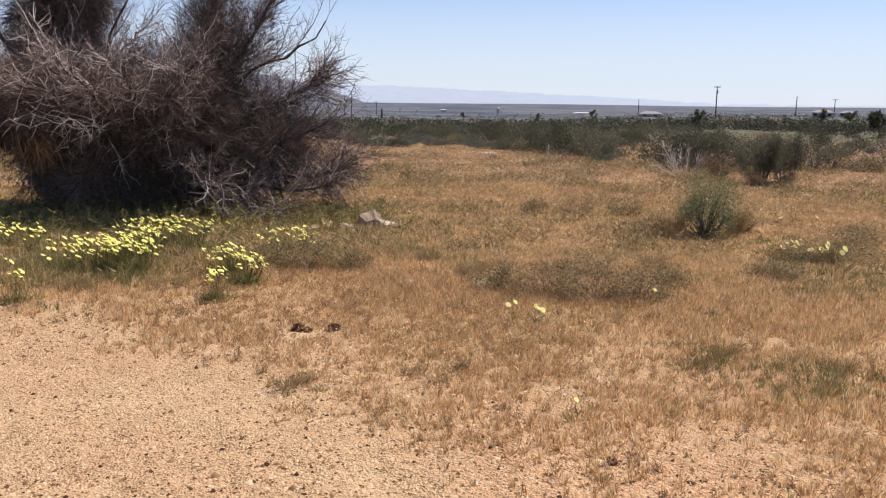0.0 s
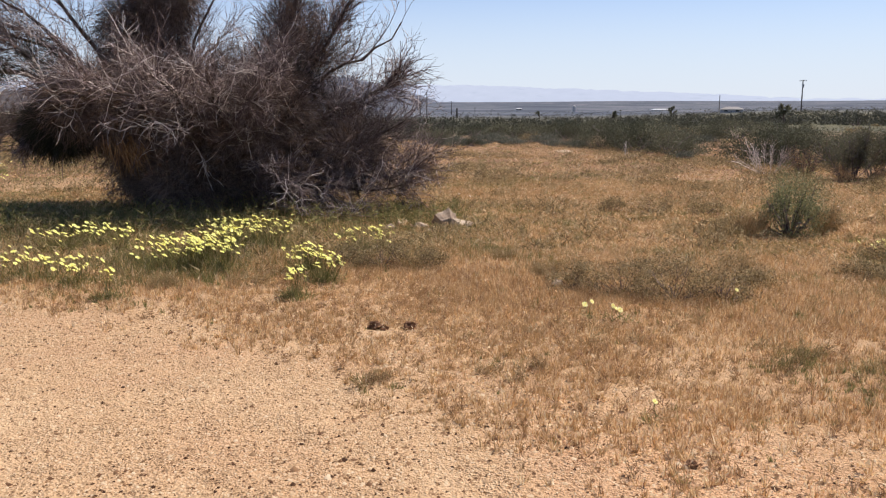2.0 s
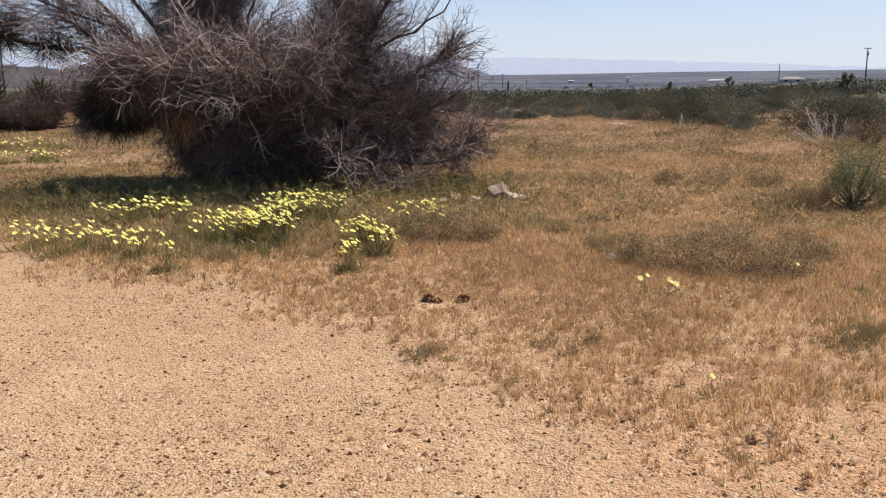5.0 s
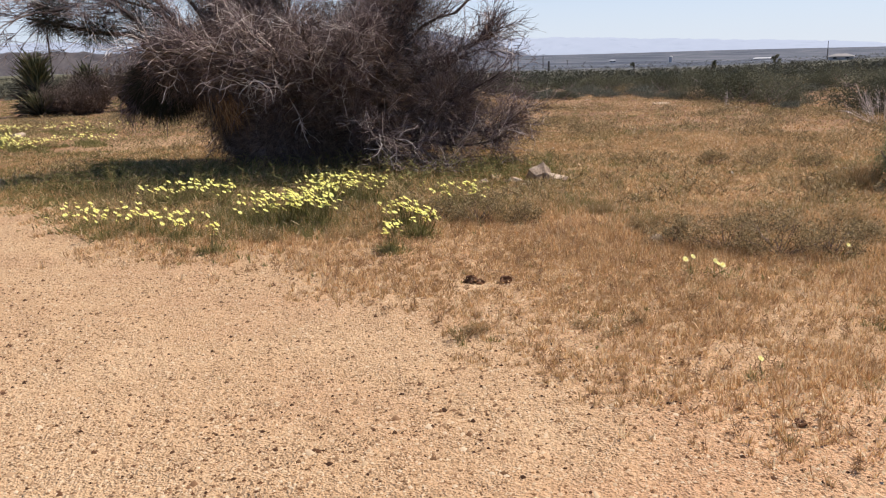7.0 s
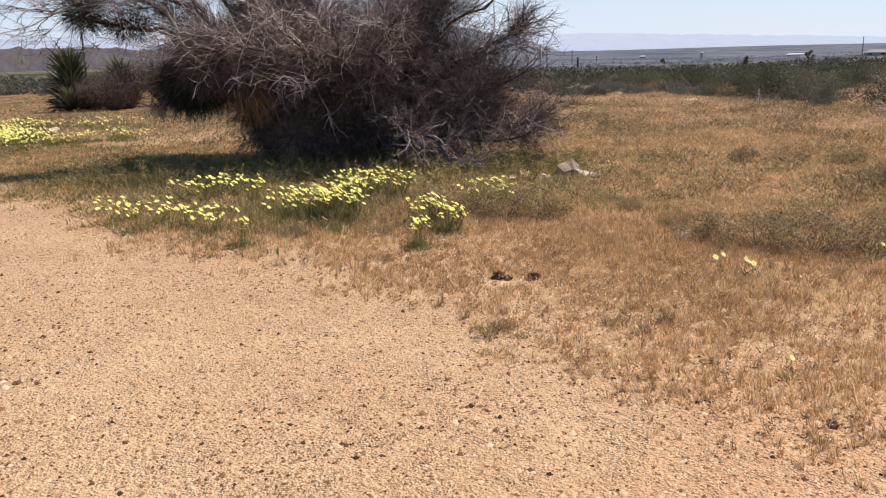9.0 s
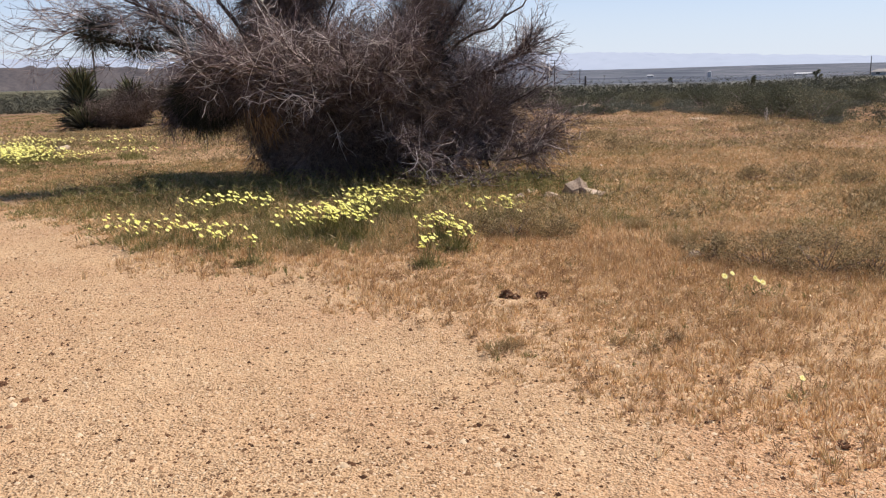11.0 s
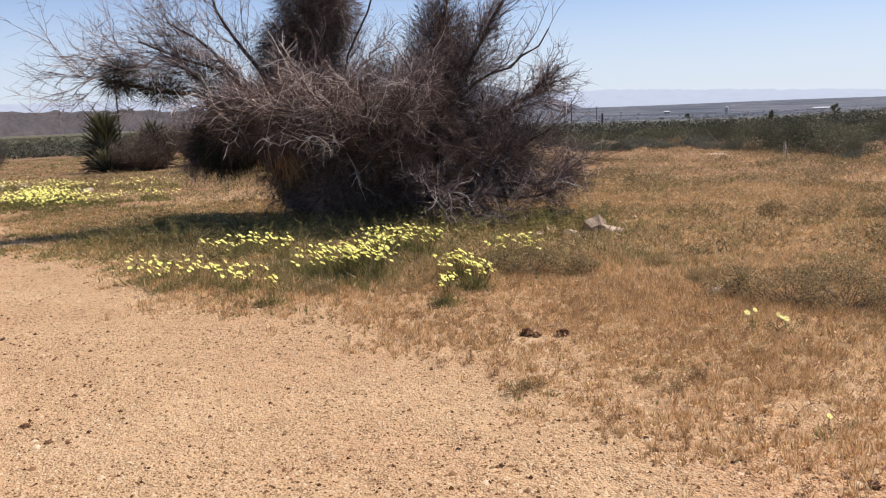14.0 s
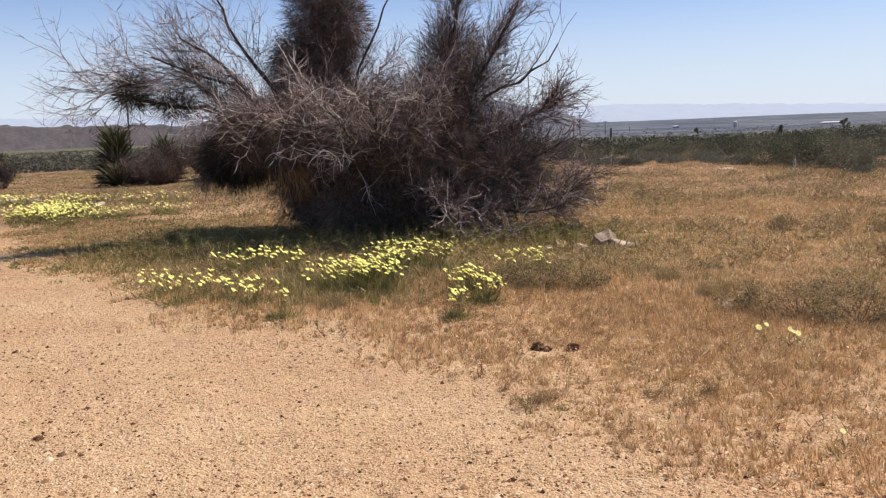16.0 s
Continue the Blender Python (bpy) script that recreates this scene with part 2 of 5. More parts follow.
def vnoise(x, y, size, seed=0):
    """Smooth noise from 0 to 1 over the plan, with features of that size in metres."""
    x, y = np.asarray(x, float) / size, np.asarray(y, float) / size
    i, j = np.floor(x), np.floor(y)
    u, v = x - i, y - j
    u, v = u * u * (3 - 2 * u), v * v * (3 - 2 * v)
    a, b = lattice(i, j, seed), lattice(i + 1, j, seed)
    c, d = lattice(i, j + 1, seed), lattice(i + 1, j + 1, seed)
    return (a * (1 - u) + b * u) * (1 - v) + (c * (1 - u) + d * u) * v


def mesh_of(name, verts, faces, mat, smooth=False):
    """A mesh from arrays of places and of triangles or quads."""
    me = bpy.data.meshes.new(name)
    faces = np.asarray(faces, np.int32)
    k = faces.shape[1]
    me.vertices.add(len(verts))
    me.vertices.foreach_set("co", np.asarray(verts, np.float32).ravel())
    me.loops.add(faces.size)
    me.loops.foreach_set("vertex_index", faces.ravel())
    me.polygons.add(len(faces))
    me.polygons.foreach_set("loop_start", np.arange(0, faces.size, k, dtype=np.int32))
    me.polygons.foreach_set("loop_total", np.full(len(faces), k, np.int32))
    if smooth:
        me.polygons.foreach_set("use_smooth", np.ones(len(faces), bool))
    me.update(calc_edges=True)
    me.materials.append(mat)
    return me


def part(name, me, parent=None, label="", at=None):
    ob = new(name, me)
    if parent is not None:
        ob.parent = parent
    if at is not None:
        ob.matrix_basis = at
    return tagged(ob, label)


def unit(v):
    return v / np.maximum(np.linalg.norm(v, axis=-1, keepdims=True), 1e-9)


def tube_arrays(P, R, sides=3):
    """Places and quads of tubes along n polylines of K points."""
    n, K, _ = P.shape
    T = unit(np.gradient(P, axis=1))
    A = unit(np.cross(T, np.array([0.31, 0.52, 0.79])))
    B = np.cross(T, A)
    ang = np.arange(sides) * 2 * np.pi / sides
    ring = A[:, :, None] * np.cos(ang)[:, None] + B[:, :, None] * np.sin(ang)[:, None]
    V = (P[:, :, None] + ring * R[:, :, None, None]).reshape(-1, 3)
    base = (np.arange(n)[:, None, None] * K + np.arange(K - 1)[None, :, None]) * sides
    s, s2 = np.arange(sides), (np.arange(sides) + 1) % sides
    F = np.stack([base + s, base + s2, base + s2 + sides, base + s + sides], -1).reshape(-1, 4)
    return V, F


def taper(n, K, r0, r1):
    r0 = np.broadcast_to(np.asarray(r0, float), (n,))[:, None]
    r1 = np.broadcast_to(np.asarray(r1, float), (n,))[:, None]
    return r0 + (r1 - r0) * np.linspace(0, 1, K)[None]


def grow(start, heading, length, K=4, up=0.0, wig=0.15):
    """Polylines that march from their starts, bending up (or down) and wandering."""
    n = len(start)
    P, d = np.empty((n, K, 3)), unit(heading)
    P[:, 0] = start
    step = np.broadcast_to(np.asarray(length, float), (n,))[:, None] / (K - 1)
    for k in range(1, K):
        d = unit(d + np.array([0, 0, up]) / (K - 1) + rng.normal(0, wig, (n, 3)))
        P[:, k] = P[:, k - 1] + d * step
    return P


def spawn(P, N, u=(0.25, 1.0), angle=(25, 60), length=(0.2, 0.5), K=4, up=0.1, wig=0.15, out=None):
    """N children on the polylines P: where they start, and how far they lean from their parents."""
    n, k, _ = P.shape
    who = rng.integers(0, n, N)
    t = rng.uniform(*u, N) * (k - 1)
    i = np.minimum(t.astype(int), k - 2)
    f = (t - i)[:, None]
    start = P[who, i] * (1 - f) + P[who, i + 1] * f
    tan = unit(P[who, i + 1] - P[who, i])
    side = unit(np.cross(tan, rng.normal(size=(N, 3))))
    a = np.radians(rng.uniform(*angle, N))[:, None]
    d = tan * np.cos(a) + side * np.sin(a)
    if out is not None:
        d = d + out
    return grow(start, d, rng.uniform(*length, N), K, up, wig)


def blades(start, heading, length, width, bend=0.3):
    """Flat pointed leaves, each a quad and a tip triangle, folded out as triangles."""
    n = len(start)
    d = unit(heading)
    side = unit(np.cross(d, rng.normal(size=(n, 3))))
    L = np.broadcast_to(np.asarray(length, float), (n,))[:, None]
    W = np.broadcast_to(np.asarray(width, float), (n,))[:, None]
    mid = start + d * L * 0.55
    tip = start + d * L + np.array([0, 0, -1.0]) * L * bend * rng.uniform(0, 1, (n, 1)) + rng.normal(0, 0.08, (n, 3)) * L
    V = np.stack([start - side * W / 2, start + side * W / 2, mid + side * W * 0.4, mid - side * W * 0.4, tip], 1).reshape(-1, 3)
    b = np.arange(n)[:, None] * 5
    F = np.concatenate([b + [0, 1, 2], b + [0, 2, 3], b + [3, 2, 4]])
    return V, F


def slivers(start, heading, length, width):
    """Thin pointed blades of grass, a triangle each."""
    n = len(start)
    d = unit(heading)
    side = unit(np.cross(d, rng.normal(size=(n, 3))))
    L = np.broadcast_to(np.asarray(length, float), (n,))[:, None]
    W = np.broadcast_to(np.asarray(width, float), (n,))[:, None]
    tip = start + d * L
    V = np.stack([start - side * W / 2, start + side * W / 2, tip], 1).reshape(-1, 3)
    return V, np.arange(n * 3).reshape(-1, 3)


def flakes(at, size):
    """Small leaf-shaped triangles lying every way."""
    n = len(at)
    a, b = unit(rng.normal(size=(n, 3))), rng.normal(size=(n, 3))
    b = unit(np.cross(a, b))
    s = np.broadcast_to(np.asarray(size, float), (n,))[:, None]
    V = np.stack([at - a * s, at + a * s * 0.2 - b * s * 0.45, at + a * s, at + a * s * 0.2 + b * s * 0.45], 1).reshape(-1, 3)
    q = np.arange(n)[:, None] * 4
    return V, np.concatenate([q + [0, 1, 2], q + [0, 2, 3]])


def leaflets(at, size):
    """Small pointed leaves lying every way, a triangle each."""
    n = len(at)
    a = unit(rng.normal(size=(n, 3)))
    b = unit(np.cross(a, rng.normal(size=(n, 3))))
    s = np.broadcast_to(np.asarray(size, float), (n,))[:, None]
    V = np.stack([at - a * s, at - b * s * 0.5, at + a * s * 0.9 + b * s * 0.4], 1).reshape(-1, 3)
    return V, np.arange(n * 3).reshape(-1, 3)


def ball(n):
    return unit(rng.normal(size=(n, 3))) * rng.uniform(0, 1, (n, 1)) ** (1 / 3)


def stone_mesh(name, mat, seed, rough=0.25, cuts=2, flat=0.6, facets=True):
    bm = bmesh.new()
    if facets:
        pick = random.Random(seed)
        for _ in range(20):
            p = Vector((pick.gauss(0, 1), pick.gauss(0, 1), pick.gauss(0, 1))).normalized()
            bm.verts.new((p.x, p.y, p.z * flat))
        bmesh.ops.convex_hull(bm, input=bm.verts)
        bmesh.ops.delete(bm, geom=[v for v in bm.verts if not v.link_faces], context="VERTS")
        bmesh.ops.subdivide_edges(bm, edges=bm.edges[:], cuts=cuts, use_grid_fill=True)
    else:
        bmesh.ops.create_icosphere(bm, subdivisions=cuts, radius=1.0)
    for v in bm.verts:
        p = v.co * 1.3 + Vector((seed * 3.1, seed * 1.7, 0))
        k = 1 + rough * (0.35 if facets else 1.0) * (noise.noise(p) * 1.6 + noise.noise(p * 2.7) * 0.7)
        v.co = Vector((v.co.x * k, v.co.y * k, v.co.z * k * (1 if facets else flat)))
    bmesh.ops.recalc_face_normals(bm, faces=bm.faces[:])
    me = bpy.data.meshes.new(name)
    bm.to_mesh(me)
    bm.free()
    me.materials.append(mat)
    return me


# ---- the lie of the land ----
EDGE_X = np.array([-30.0, -8.0, -5.9, -4.1, -2.57, -1.25, -0.55, -0.05, 0.55, 1.05, 1.6, 3.0])
EDGE_Y = np.array([38.0, 12.3, 9.7, 7.75, 6.42, 5.66, 5.1, 4.35, 3.85, 3.2, 2.5, 0.6])


def field_depth(x, y):
    """How far a place lies inside the grass, from the edge of the dirt track (negative: on the track)."""
    d = (y - np.interp(x, EDGE_X, EDGE_Y)) * 0.72
    return d + (vnoise(x, y, 0.7, 3) - 0.5) * 0.5 + (vnoise(x, y, 0.22, 4) - 0.5) * 0.25


def edge_width(x):
    """How many metres the grass takes to thicken behind the track's edge: sharp to the west, thin to the east."""
    return np.interp(x, [-6, -1.4, 0.2, 1.6], [0.7, 0.9, 2.0, 2.7])


def fall(x, y):
    """Height of the ground: level round the field, then sinking to the valley floor."""
    r, az = np.hypot(x, y), np.degrees(np.arctan2(x, y))
    slope = np.interp(az, [-180, -60, -25, -5, 15, 28, 60, 180], [0.012, 0.012, 0.010, 0.024, 0.024, 0.012, 0.012, 0.012])
    run = np.maximum(r - 24, 0)
    run = np.where(run < 20, run * run / 40, run - 10)
    lower = np.interp(r, [0, 600, 1400, 6000], [16, 16, 16.5, 15.0])
    return -lower * (1 - np.exp(-run * slope / lower))


def surface(x, y):
    """The ground as it is walked on: the lie of the land with its humps, and the track worn a little lower."""
    near = np.clip(1 - np.hypot(x, y) / 40, 0, 1)
    hump = (vnoise(x, y, 1.7, 1) - 0.5) * 0.05 + (vnoise(x, y, 0.4, 2) - 0.5) * 0.018
    return fall(x, y) + near * (hump - 0.03 * np.clip(0.5 - field_depth(x, y), 0, 1))


def bare(x, y):
    """Open sandy spots inside the field, 0 to 1."""
    b = np.clip((vnoise(x, y, 1.1, 9) - 0.62) * 5, 0, 1) * 0.7 * np.clip(1.6 - np.hypot(x, y) / 10, 0.15, 1)
    b = np.maximum(b, np.clip((vnoise(x, y, 0.24, 19) - 0.42) * 3.5, 0, 1) * 0.75 * np.clip((x - 0.6) / 1.0, 0, 1) * np.clip((5.3 - y) / 1.0, 0, 1))
    for cx, cy, cr in ((3.04, 4.72, 0.36), (3.7, 4.3, 0.4), (1.8, 4.25, 0.28), (1.75, 5.5, 0.28), (-5.5, 15.6, 1.6), (0.12, 5.3, 0.2), (0.34, 5.3, 0.16)):
        b = np.maximum(b, np.clip(1.3 - np.hypot(x - cx, (y - cy) * 1.2) / cr, 0, 1))
    return b


def make_ground():
    az = np.concatenate([np.arange(-52, 52, 0.5), np.arange(52, 308, 4.0)])
    r = np.concatenate([[0.0005, 0.4, 0.8, 1.2], 1.6 * np.exp(np.arange(0, 335) * math.log(4900 / 1.6) / 334)])
    A, R = np.meshgrid(np.radians(az), r)
    x, y = R * np.sin(A), R * np.cos(A)
    z = surface(x, y) + np.clip(R - 900, 0, 400) / 400 * (vnoise(x, y, 700, 8) - 0.5) * 5
    fd = field_depth(x, y)
    n = len(az)
    V = np.stack([x, y, z], -1).reshape(-1, 3)
    i = np.arange(len(r) - 1)[:, None] * n
    j, j2 = np.arange(n), (np.arange(n) + 1) % n
    F = np.stack([i + j, i + j2, i + n + j2, i + n + j], -1).reshape(-1, 4)
    F = F[:, ::-1]
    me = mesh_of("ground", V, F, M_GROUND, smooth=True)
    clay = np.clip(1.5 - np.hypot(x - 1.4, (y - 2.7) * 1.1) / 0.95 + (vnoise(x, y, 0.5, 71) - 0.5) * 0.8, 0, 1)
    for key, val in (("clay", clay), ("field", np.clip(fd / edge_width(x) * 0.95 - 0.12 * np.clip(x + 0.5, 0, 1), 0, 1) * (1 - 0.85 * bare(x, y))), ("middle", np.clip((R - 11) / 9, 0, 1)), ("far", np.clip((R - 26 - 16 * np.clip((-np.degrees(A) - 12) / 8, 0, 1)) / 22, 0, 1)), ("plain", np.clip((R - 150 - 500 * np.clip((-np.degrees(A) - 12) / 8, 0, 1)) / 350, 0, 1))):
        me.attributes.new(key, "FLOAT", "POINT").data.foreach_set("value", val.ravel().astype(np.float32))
    return tagged(part("ground", me), "pale granite sand track beside rusty dry desert field", "ground", kind="structure")


make_ground()


def ridge(name, az0, az1, dist, tops, mat, label, rough):
    """A range of hills along an arc; tops gives its skyline as heights in degrees over evenly spread bearings."""
    n, rows = 220, 14
    az = np.linspace(az0, az1, n)
    top = np.interp(az, np.linspace(az0, az1, len(tops)), tops)
    crest = 1.5 + dist * np.tan(np.radians(top)) + rough * (vnoise(az * 40, az * 0, 22, 5) + 0.6 * vnoise(az * 40, az * 0, 8, 6) - 0.8)
    k = np.linspace(0, 1, rows)[:, None]
    low = -20.0
    h = low + (crest[None] - low) * k ** 0.8
    d = dist * (0.93 + 0.07 * k) + np.zeros((1, n))
    wob = vnoise(az[None] * 40 + 0 * k, k * 60 + 0 * az[None], 9, 11) - 0.5
    d = d + wob * dist * 0.012
    a = np.radians(az)[None] + 0 * k
    V = np.stack([d * np.sin(a), d * np.cos(a), h], -1).reshape(-1, 3)
    back = np.stack([dist * 1.015 * np.sin(a[0]), dist * 1.015 * np.cos(a[0]), 0 * a[0] + low], -1)
    V = np.concatenate([V, back])
    i, j = np.arange(rows)[:, None] * n, np.arange(n - 1)
    F = np.stack([i + j, i + j + 1, i + n + j + 1, i + n + j], -1).reshape(-1, 4)
    return tagged(part(name, mesh_of(name, V, F, mat, smooth=True)), label, "hills", kind="structure")


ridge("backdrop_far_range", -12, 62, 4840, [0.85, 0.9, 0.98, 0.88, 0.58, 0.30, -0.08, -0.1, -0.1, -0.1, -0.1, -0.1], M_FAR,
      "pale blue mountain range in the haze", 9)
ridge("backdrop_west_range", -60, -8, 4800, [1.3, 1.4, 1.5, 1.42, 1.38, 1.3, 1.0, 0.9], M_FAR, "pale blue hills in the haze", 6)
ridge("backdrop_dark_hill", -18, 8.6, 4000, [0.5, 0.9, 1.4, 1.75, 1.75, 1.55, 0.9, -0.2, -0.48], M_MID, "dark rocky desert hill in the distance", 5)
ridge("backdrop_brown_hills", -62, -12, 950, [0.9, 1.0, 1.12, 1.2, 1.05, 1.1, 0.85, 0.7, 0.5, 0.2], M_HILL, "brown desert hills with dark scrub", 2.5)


# ---- the great dead thicket tree ----
def through_points(points, K=11, jitter=0.025):
    """A smooth polyline of K places through a few given ones."""
    p = np.array(points, float)
    t = np.concatenate([[0], np.cumsum(np.linalg.norm(np.diff(p, axis=0), axis=1))])
    m = np.gradient(p, t, axis=0)
    s = np.linspace(0, t[-1], K)
    i = np.clip(np.searchsorted(t, s, "right") - 1, 0, len(t) - 2)
    h = (t[i + 1] - t[i])[:, None]
    u = (s - t[i])[:, None] / h
    out = p[i] * (1 + 2 * u) * (1 - u) ** 2 + m[i] * h * u * (1 - u) ** 2 + p[i + 1] * u * u * (3 - 2 * u) + m[i + 1] * h * u * u * (u - 1)
    out[1:-1] += rng.normal(0, jitter, (K - 2, 3))
    return out


def spray(P, N, u=(0.25, 1.0), drift=(0, 0, 0), keep=0.6, spread=0.5, length=(0.3, 0.7), K=5, up=0.1, wig=0.1):
    """N shoots on the polylines P: each follows its parent a little, the drift of its side of the tree, and chance."""
    n, k, _ = P.shape
    who = rng.integers(0, n, N)
    t = rng.uniform(*u, N) * (k - 1)
    i = np.minimum(t.astype(int), k - 2)
    f = (t - i)[:, None]
    start = P[who, i] * (1 - f) + P[who, i + 1] * f
    tan = unit(P[who, i + 1] - P[who, i])
    d = tan * keep + np.array(drift) + rng.normal(0, spread, (N, 3))
    return grow(start, d, rng.uniform(*length, N), K, up, wig)


def tubes_mesh(name, levels, mat, sides=3):
    """One mesh of many tubes: levels of polylines with their thickness at the root and at the tip."""
    VV, FF, base = [], [], 0
    for arr, r0, r1 in levels:
        if not len(arr):
            continue
        V, F = tube_arrays(arr, taper(len(arr), arr.shape[1], r0 * rng.uniform(0.75, 1.3, len(arr)), r1), sides)
        VV.append(V), FF.append(F + base)
        base += len(V)
    return mesh_of(name, np.concatenate(VV), np.concatenate(FF), mat)


def make_tree():
    tree = tagged(new("thicket_tree"), "large half-dead desert tree, dark tangled crown with bleached bare twigs", "tree")
    root = np.array([-2.9, 12.35, 0.0])
    tree.matrix_basis = Matrix.Translation(root)
    lines = {}

    def limb(key, r0, r1, *points, name="limb", mat=M_BARK, label=""):
        p = through_points(points) - root
        lines[key] = p
        V, F = tube_arrays(p[None], taper(1, len(p), r0, r1), 7)
        part(name, mesh_of(name, V, F, mat, smooth=True), tree, label)

    limb("t1", 0.17, 0.12, (-3.05, 12.4, -0.02), (-3.0, 12.35, 0.6), (-2.85, 12.35, 1.3), name="trunk")
    limb("t2", 0.15, 0.10, (-2.3, 12.3, -0.02), (-2.1, 12.25, 0.6), (-1.7, 12.2, 1.1), name="trunk")
    limb("t3", 0.12, 0.08, (-3.1, 12.5, -0.02), (-3.3, 12.4, 0.6), (-3.6, 12.2, 1.1), name="trunk")
    # the long arms to the west
    limb("arm", 0.055, 0.016, (-3.34, 12.00, 1.16), (-3.85, 11.70, 1.62), (-4.37, 11.50, 1.88), (-5.02, 11.40, 1.99), (-5.51, 11.30, 2.09))
    limb("bow", 0.027, 0.012, (-3.63, 11.90, 1.34), (-4.10, 11.60, 1.87), (-4.18, 11.50, 2.08), (-4.55, 11.30, 2.34), (-5.08, 11.20, 2.17), (-5.57, 11.10, 2.08), mat=M_SNAG, label="arching bleached limb")
    limb("rise", 0.04, 0.012, (-3.17, 12.00, 1.16), (-3.56, 11.80, 1.81), (-4.01, 11.60, 2.44), (-4.57, 11.50, 2.83))
    limb("rise2", 0.04, 0.012, (-3.00, 12.00, 1.31), (-3.45, 11.80, 2.20), (-3.85, 11.70, 2.82), (-4.09, 11.60, 3.42))
    limb("rise3", 0.035, 0.010, (-3.16, 12.00, 1.32), (-3.72, 11.60, 2.04), (-4.34, 11.40, 2.36), (-4.91, 11.30, 2.57))
    # the column and the eastern crown
    limb("column", 0.11, 0.05, (-2.76, 12.30, 0.80), (-2.84, 12.40, 2.04), (-2.72, 12.40, 3.24), (-2.54, 12.40, 4.78))
    limb("gap", 0.026, 0.009, (-2.57, 12.20, 0.80), (-2.34, 12.20, 2.01), (-1.96, 12.20, 2.86), (-1.52, 12.20, 3.77))
    limb("east1", 0.075, 0.020, (-1.57, 12.20, 0.77), (-1.19, 12.10, 1.72), (-0.92, 12.10, 2.50), (-0.73, 12.10, 3.41))
    limb("east2", 0.042, 0.012, (-1.40, 12.10, 0.77), (-0.70, 12.00, 1.78), (-0.28, 11.90, 2.46), (0.10, 11.90, 3.16))
    limb("comb", 0.032, 0.009, (-1.22, 12.00, 0.85), (-0.70, 11.90, 1.62), (-0.18, 11.80, 1.98), (0.26, 11.70, 2.14), (0.60, 11.60, 2.52))
    limb("east3", 0.032, 0.009, (-1.06, 12.00, 0.76), (-0.23, 11.80, 1.37), (0.22, 11.70, 1.60), (0.45, 11.60, 1.80))
    limb("east4", 0.045, 0.010, (-1.07, 12.00, 0.60), (-0.09, 11.70, 0.91), (0.38, 11.50, 1.06), (0.62, 11.40, 1.22))
    # low limbs that arch out and sink to the ground
    limb("low1", 0.035, 0.009, (-1.07, 12.00, 0.44), (-0.10, 11.50, 0.46), (0.45, 11.30, 0.50), (0.78, 11.20, 0.66))
    limb("low2", 0.032, 0.009, (-1.24, 12.00, 0.36), (-0.33, 11.30, 0.36), (0.22, 11.00, 0.33), (0.58, 10.95, 0.42))
    limb("low3", 0.032, 0.009, (-1.40, 12.00, 0.37), (-0.75, 11.20, 0.44), (-0.34, 10.80, 0.26), (-0.13, 10.60, 0.07))
    limb("low4", 0.030, 0.009, (-1.56, 12.00, 0.45), (-1.09, 11.10, 0.52), (-0.78, 10.70, 0.28), (-0.68, 10.55, 0.07))
    # limbs toward the track
    limb("front1", 0.045, 0.010, (-2.37, 12.00, 0.80), (-2.49, 11.20, 1.31), (-2.76, 10.80, 1.58), (-3.20, 10.60, 1.74))
    limb("front2", 0.045, 0.010, (-2.20, 12.00, 0.80), (-2.16, 11.10, 1.38), (-2.29, 10.70, 1.64), (-2.52, 10.50, 1.85))
    limb("front3", 0.045, 0.010, (-1.96, 12.00, 0.79), (-1.78, 11.10, 1.36), (-1.78, 10.70, 1.65), (-1.80, 10.55, 1.90))
    limb("front4", 0.035, 0.008, (-2.05, 12.00, 0.63), (-2.16, 11.00, 1.12), (-2.37, 10.60, 1.24), (-2.65, 10.50, 1.20))
    limb("front5", 0.045, 0.010, (-1.71, 12.00, 0.78), (-1.41, 11.10, 1.35), (-1.21, 10.80, 1.63), (-1.04, 10.65, 1.85))
    limb("front6", 0.045, 0.010, (-2.69, 12.00, 0.90), (-3.24, 11.40, 1.33), (-3.59, 11.10, 1.61), (-3.94, 11.00, 1.68))
    limb("skirt", 0.045, 0.012, (-3.08, 12.20, 0.81), (-3.66, 12.00, 1.33), (-4.08, 11.90, 1.35), (-4.40, 11.80, 1.08))
    limb("back1", 0.05, 0.012, (-2.8, 12.5, 0.8), (-2.5, 13.3, 1.9), (-2.2, 14.1, 2.5))
    limb("back2", 0.05, 0.012, (-2.0, 12.5, 0.8), (-1.2, 13.2, 1.7), (-0.5, 13.7, 2.1))
    limb("back3", 0.05, 0.012, (-3.2, 12.6, 0.8), (-4.0, 13.2, 1.6), (-4.5, 13.6, 1.9))

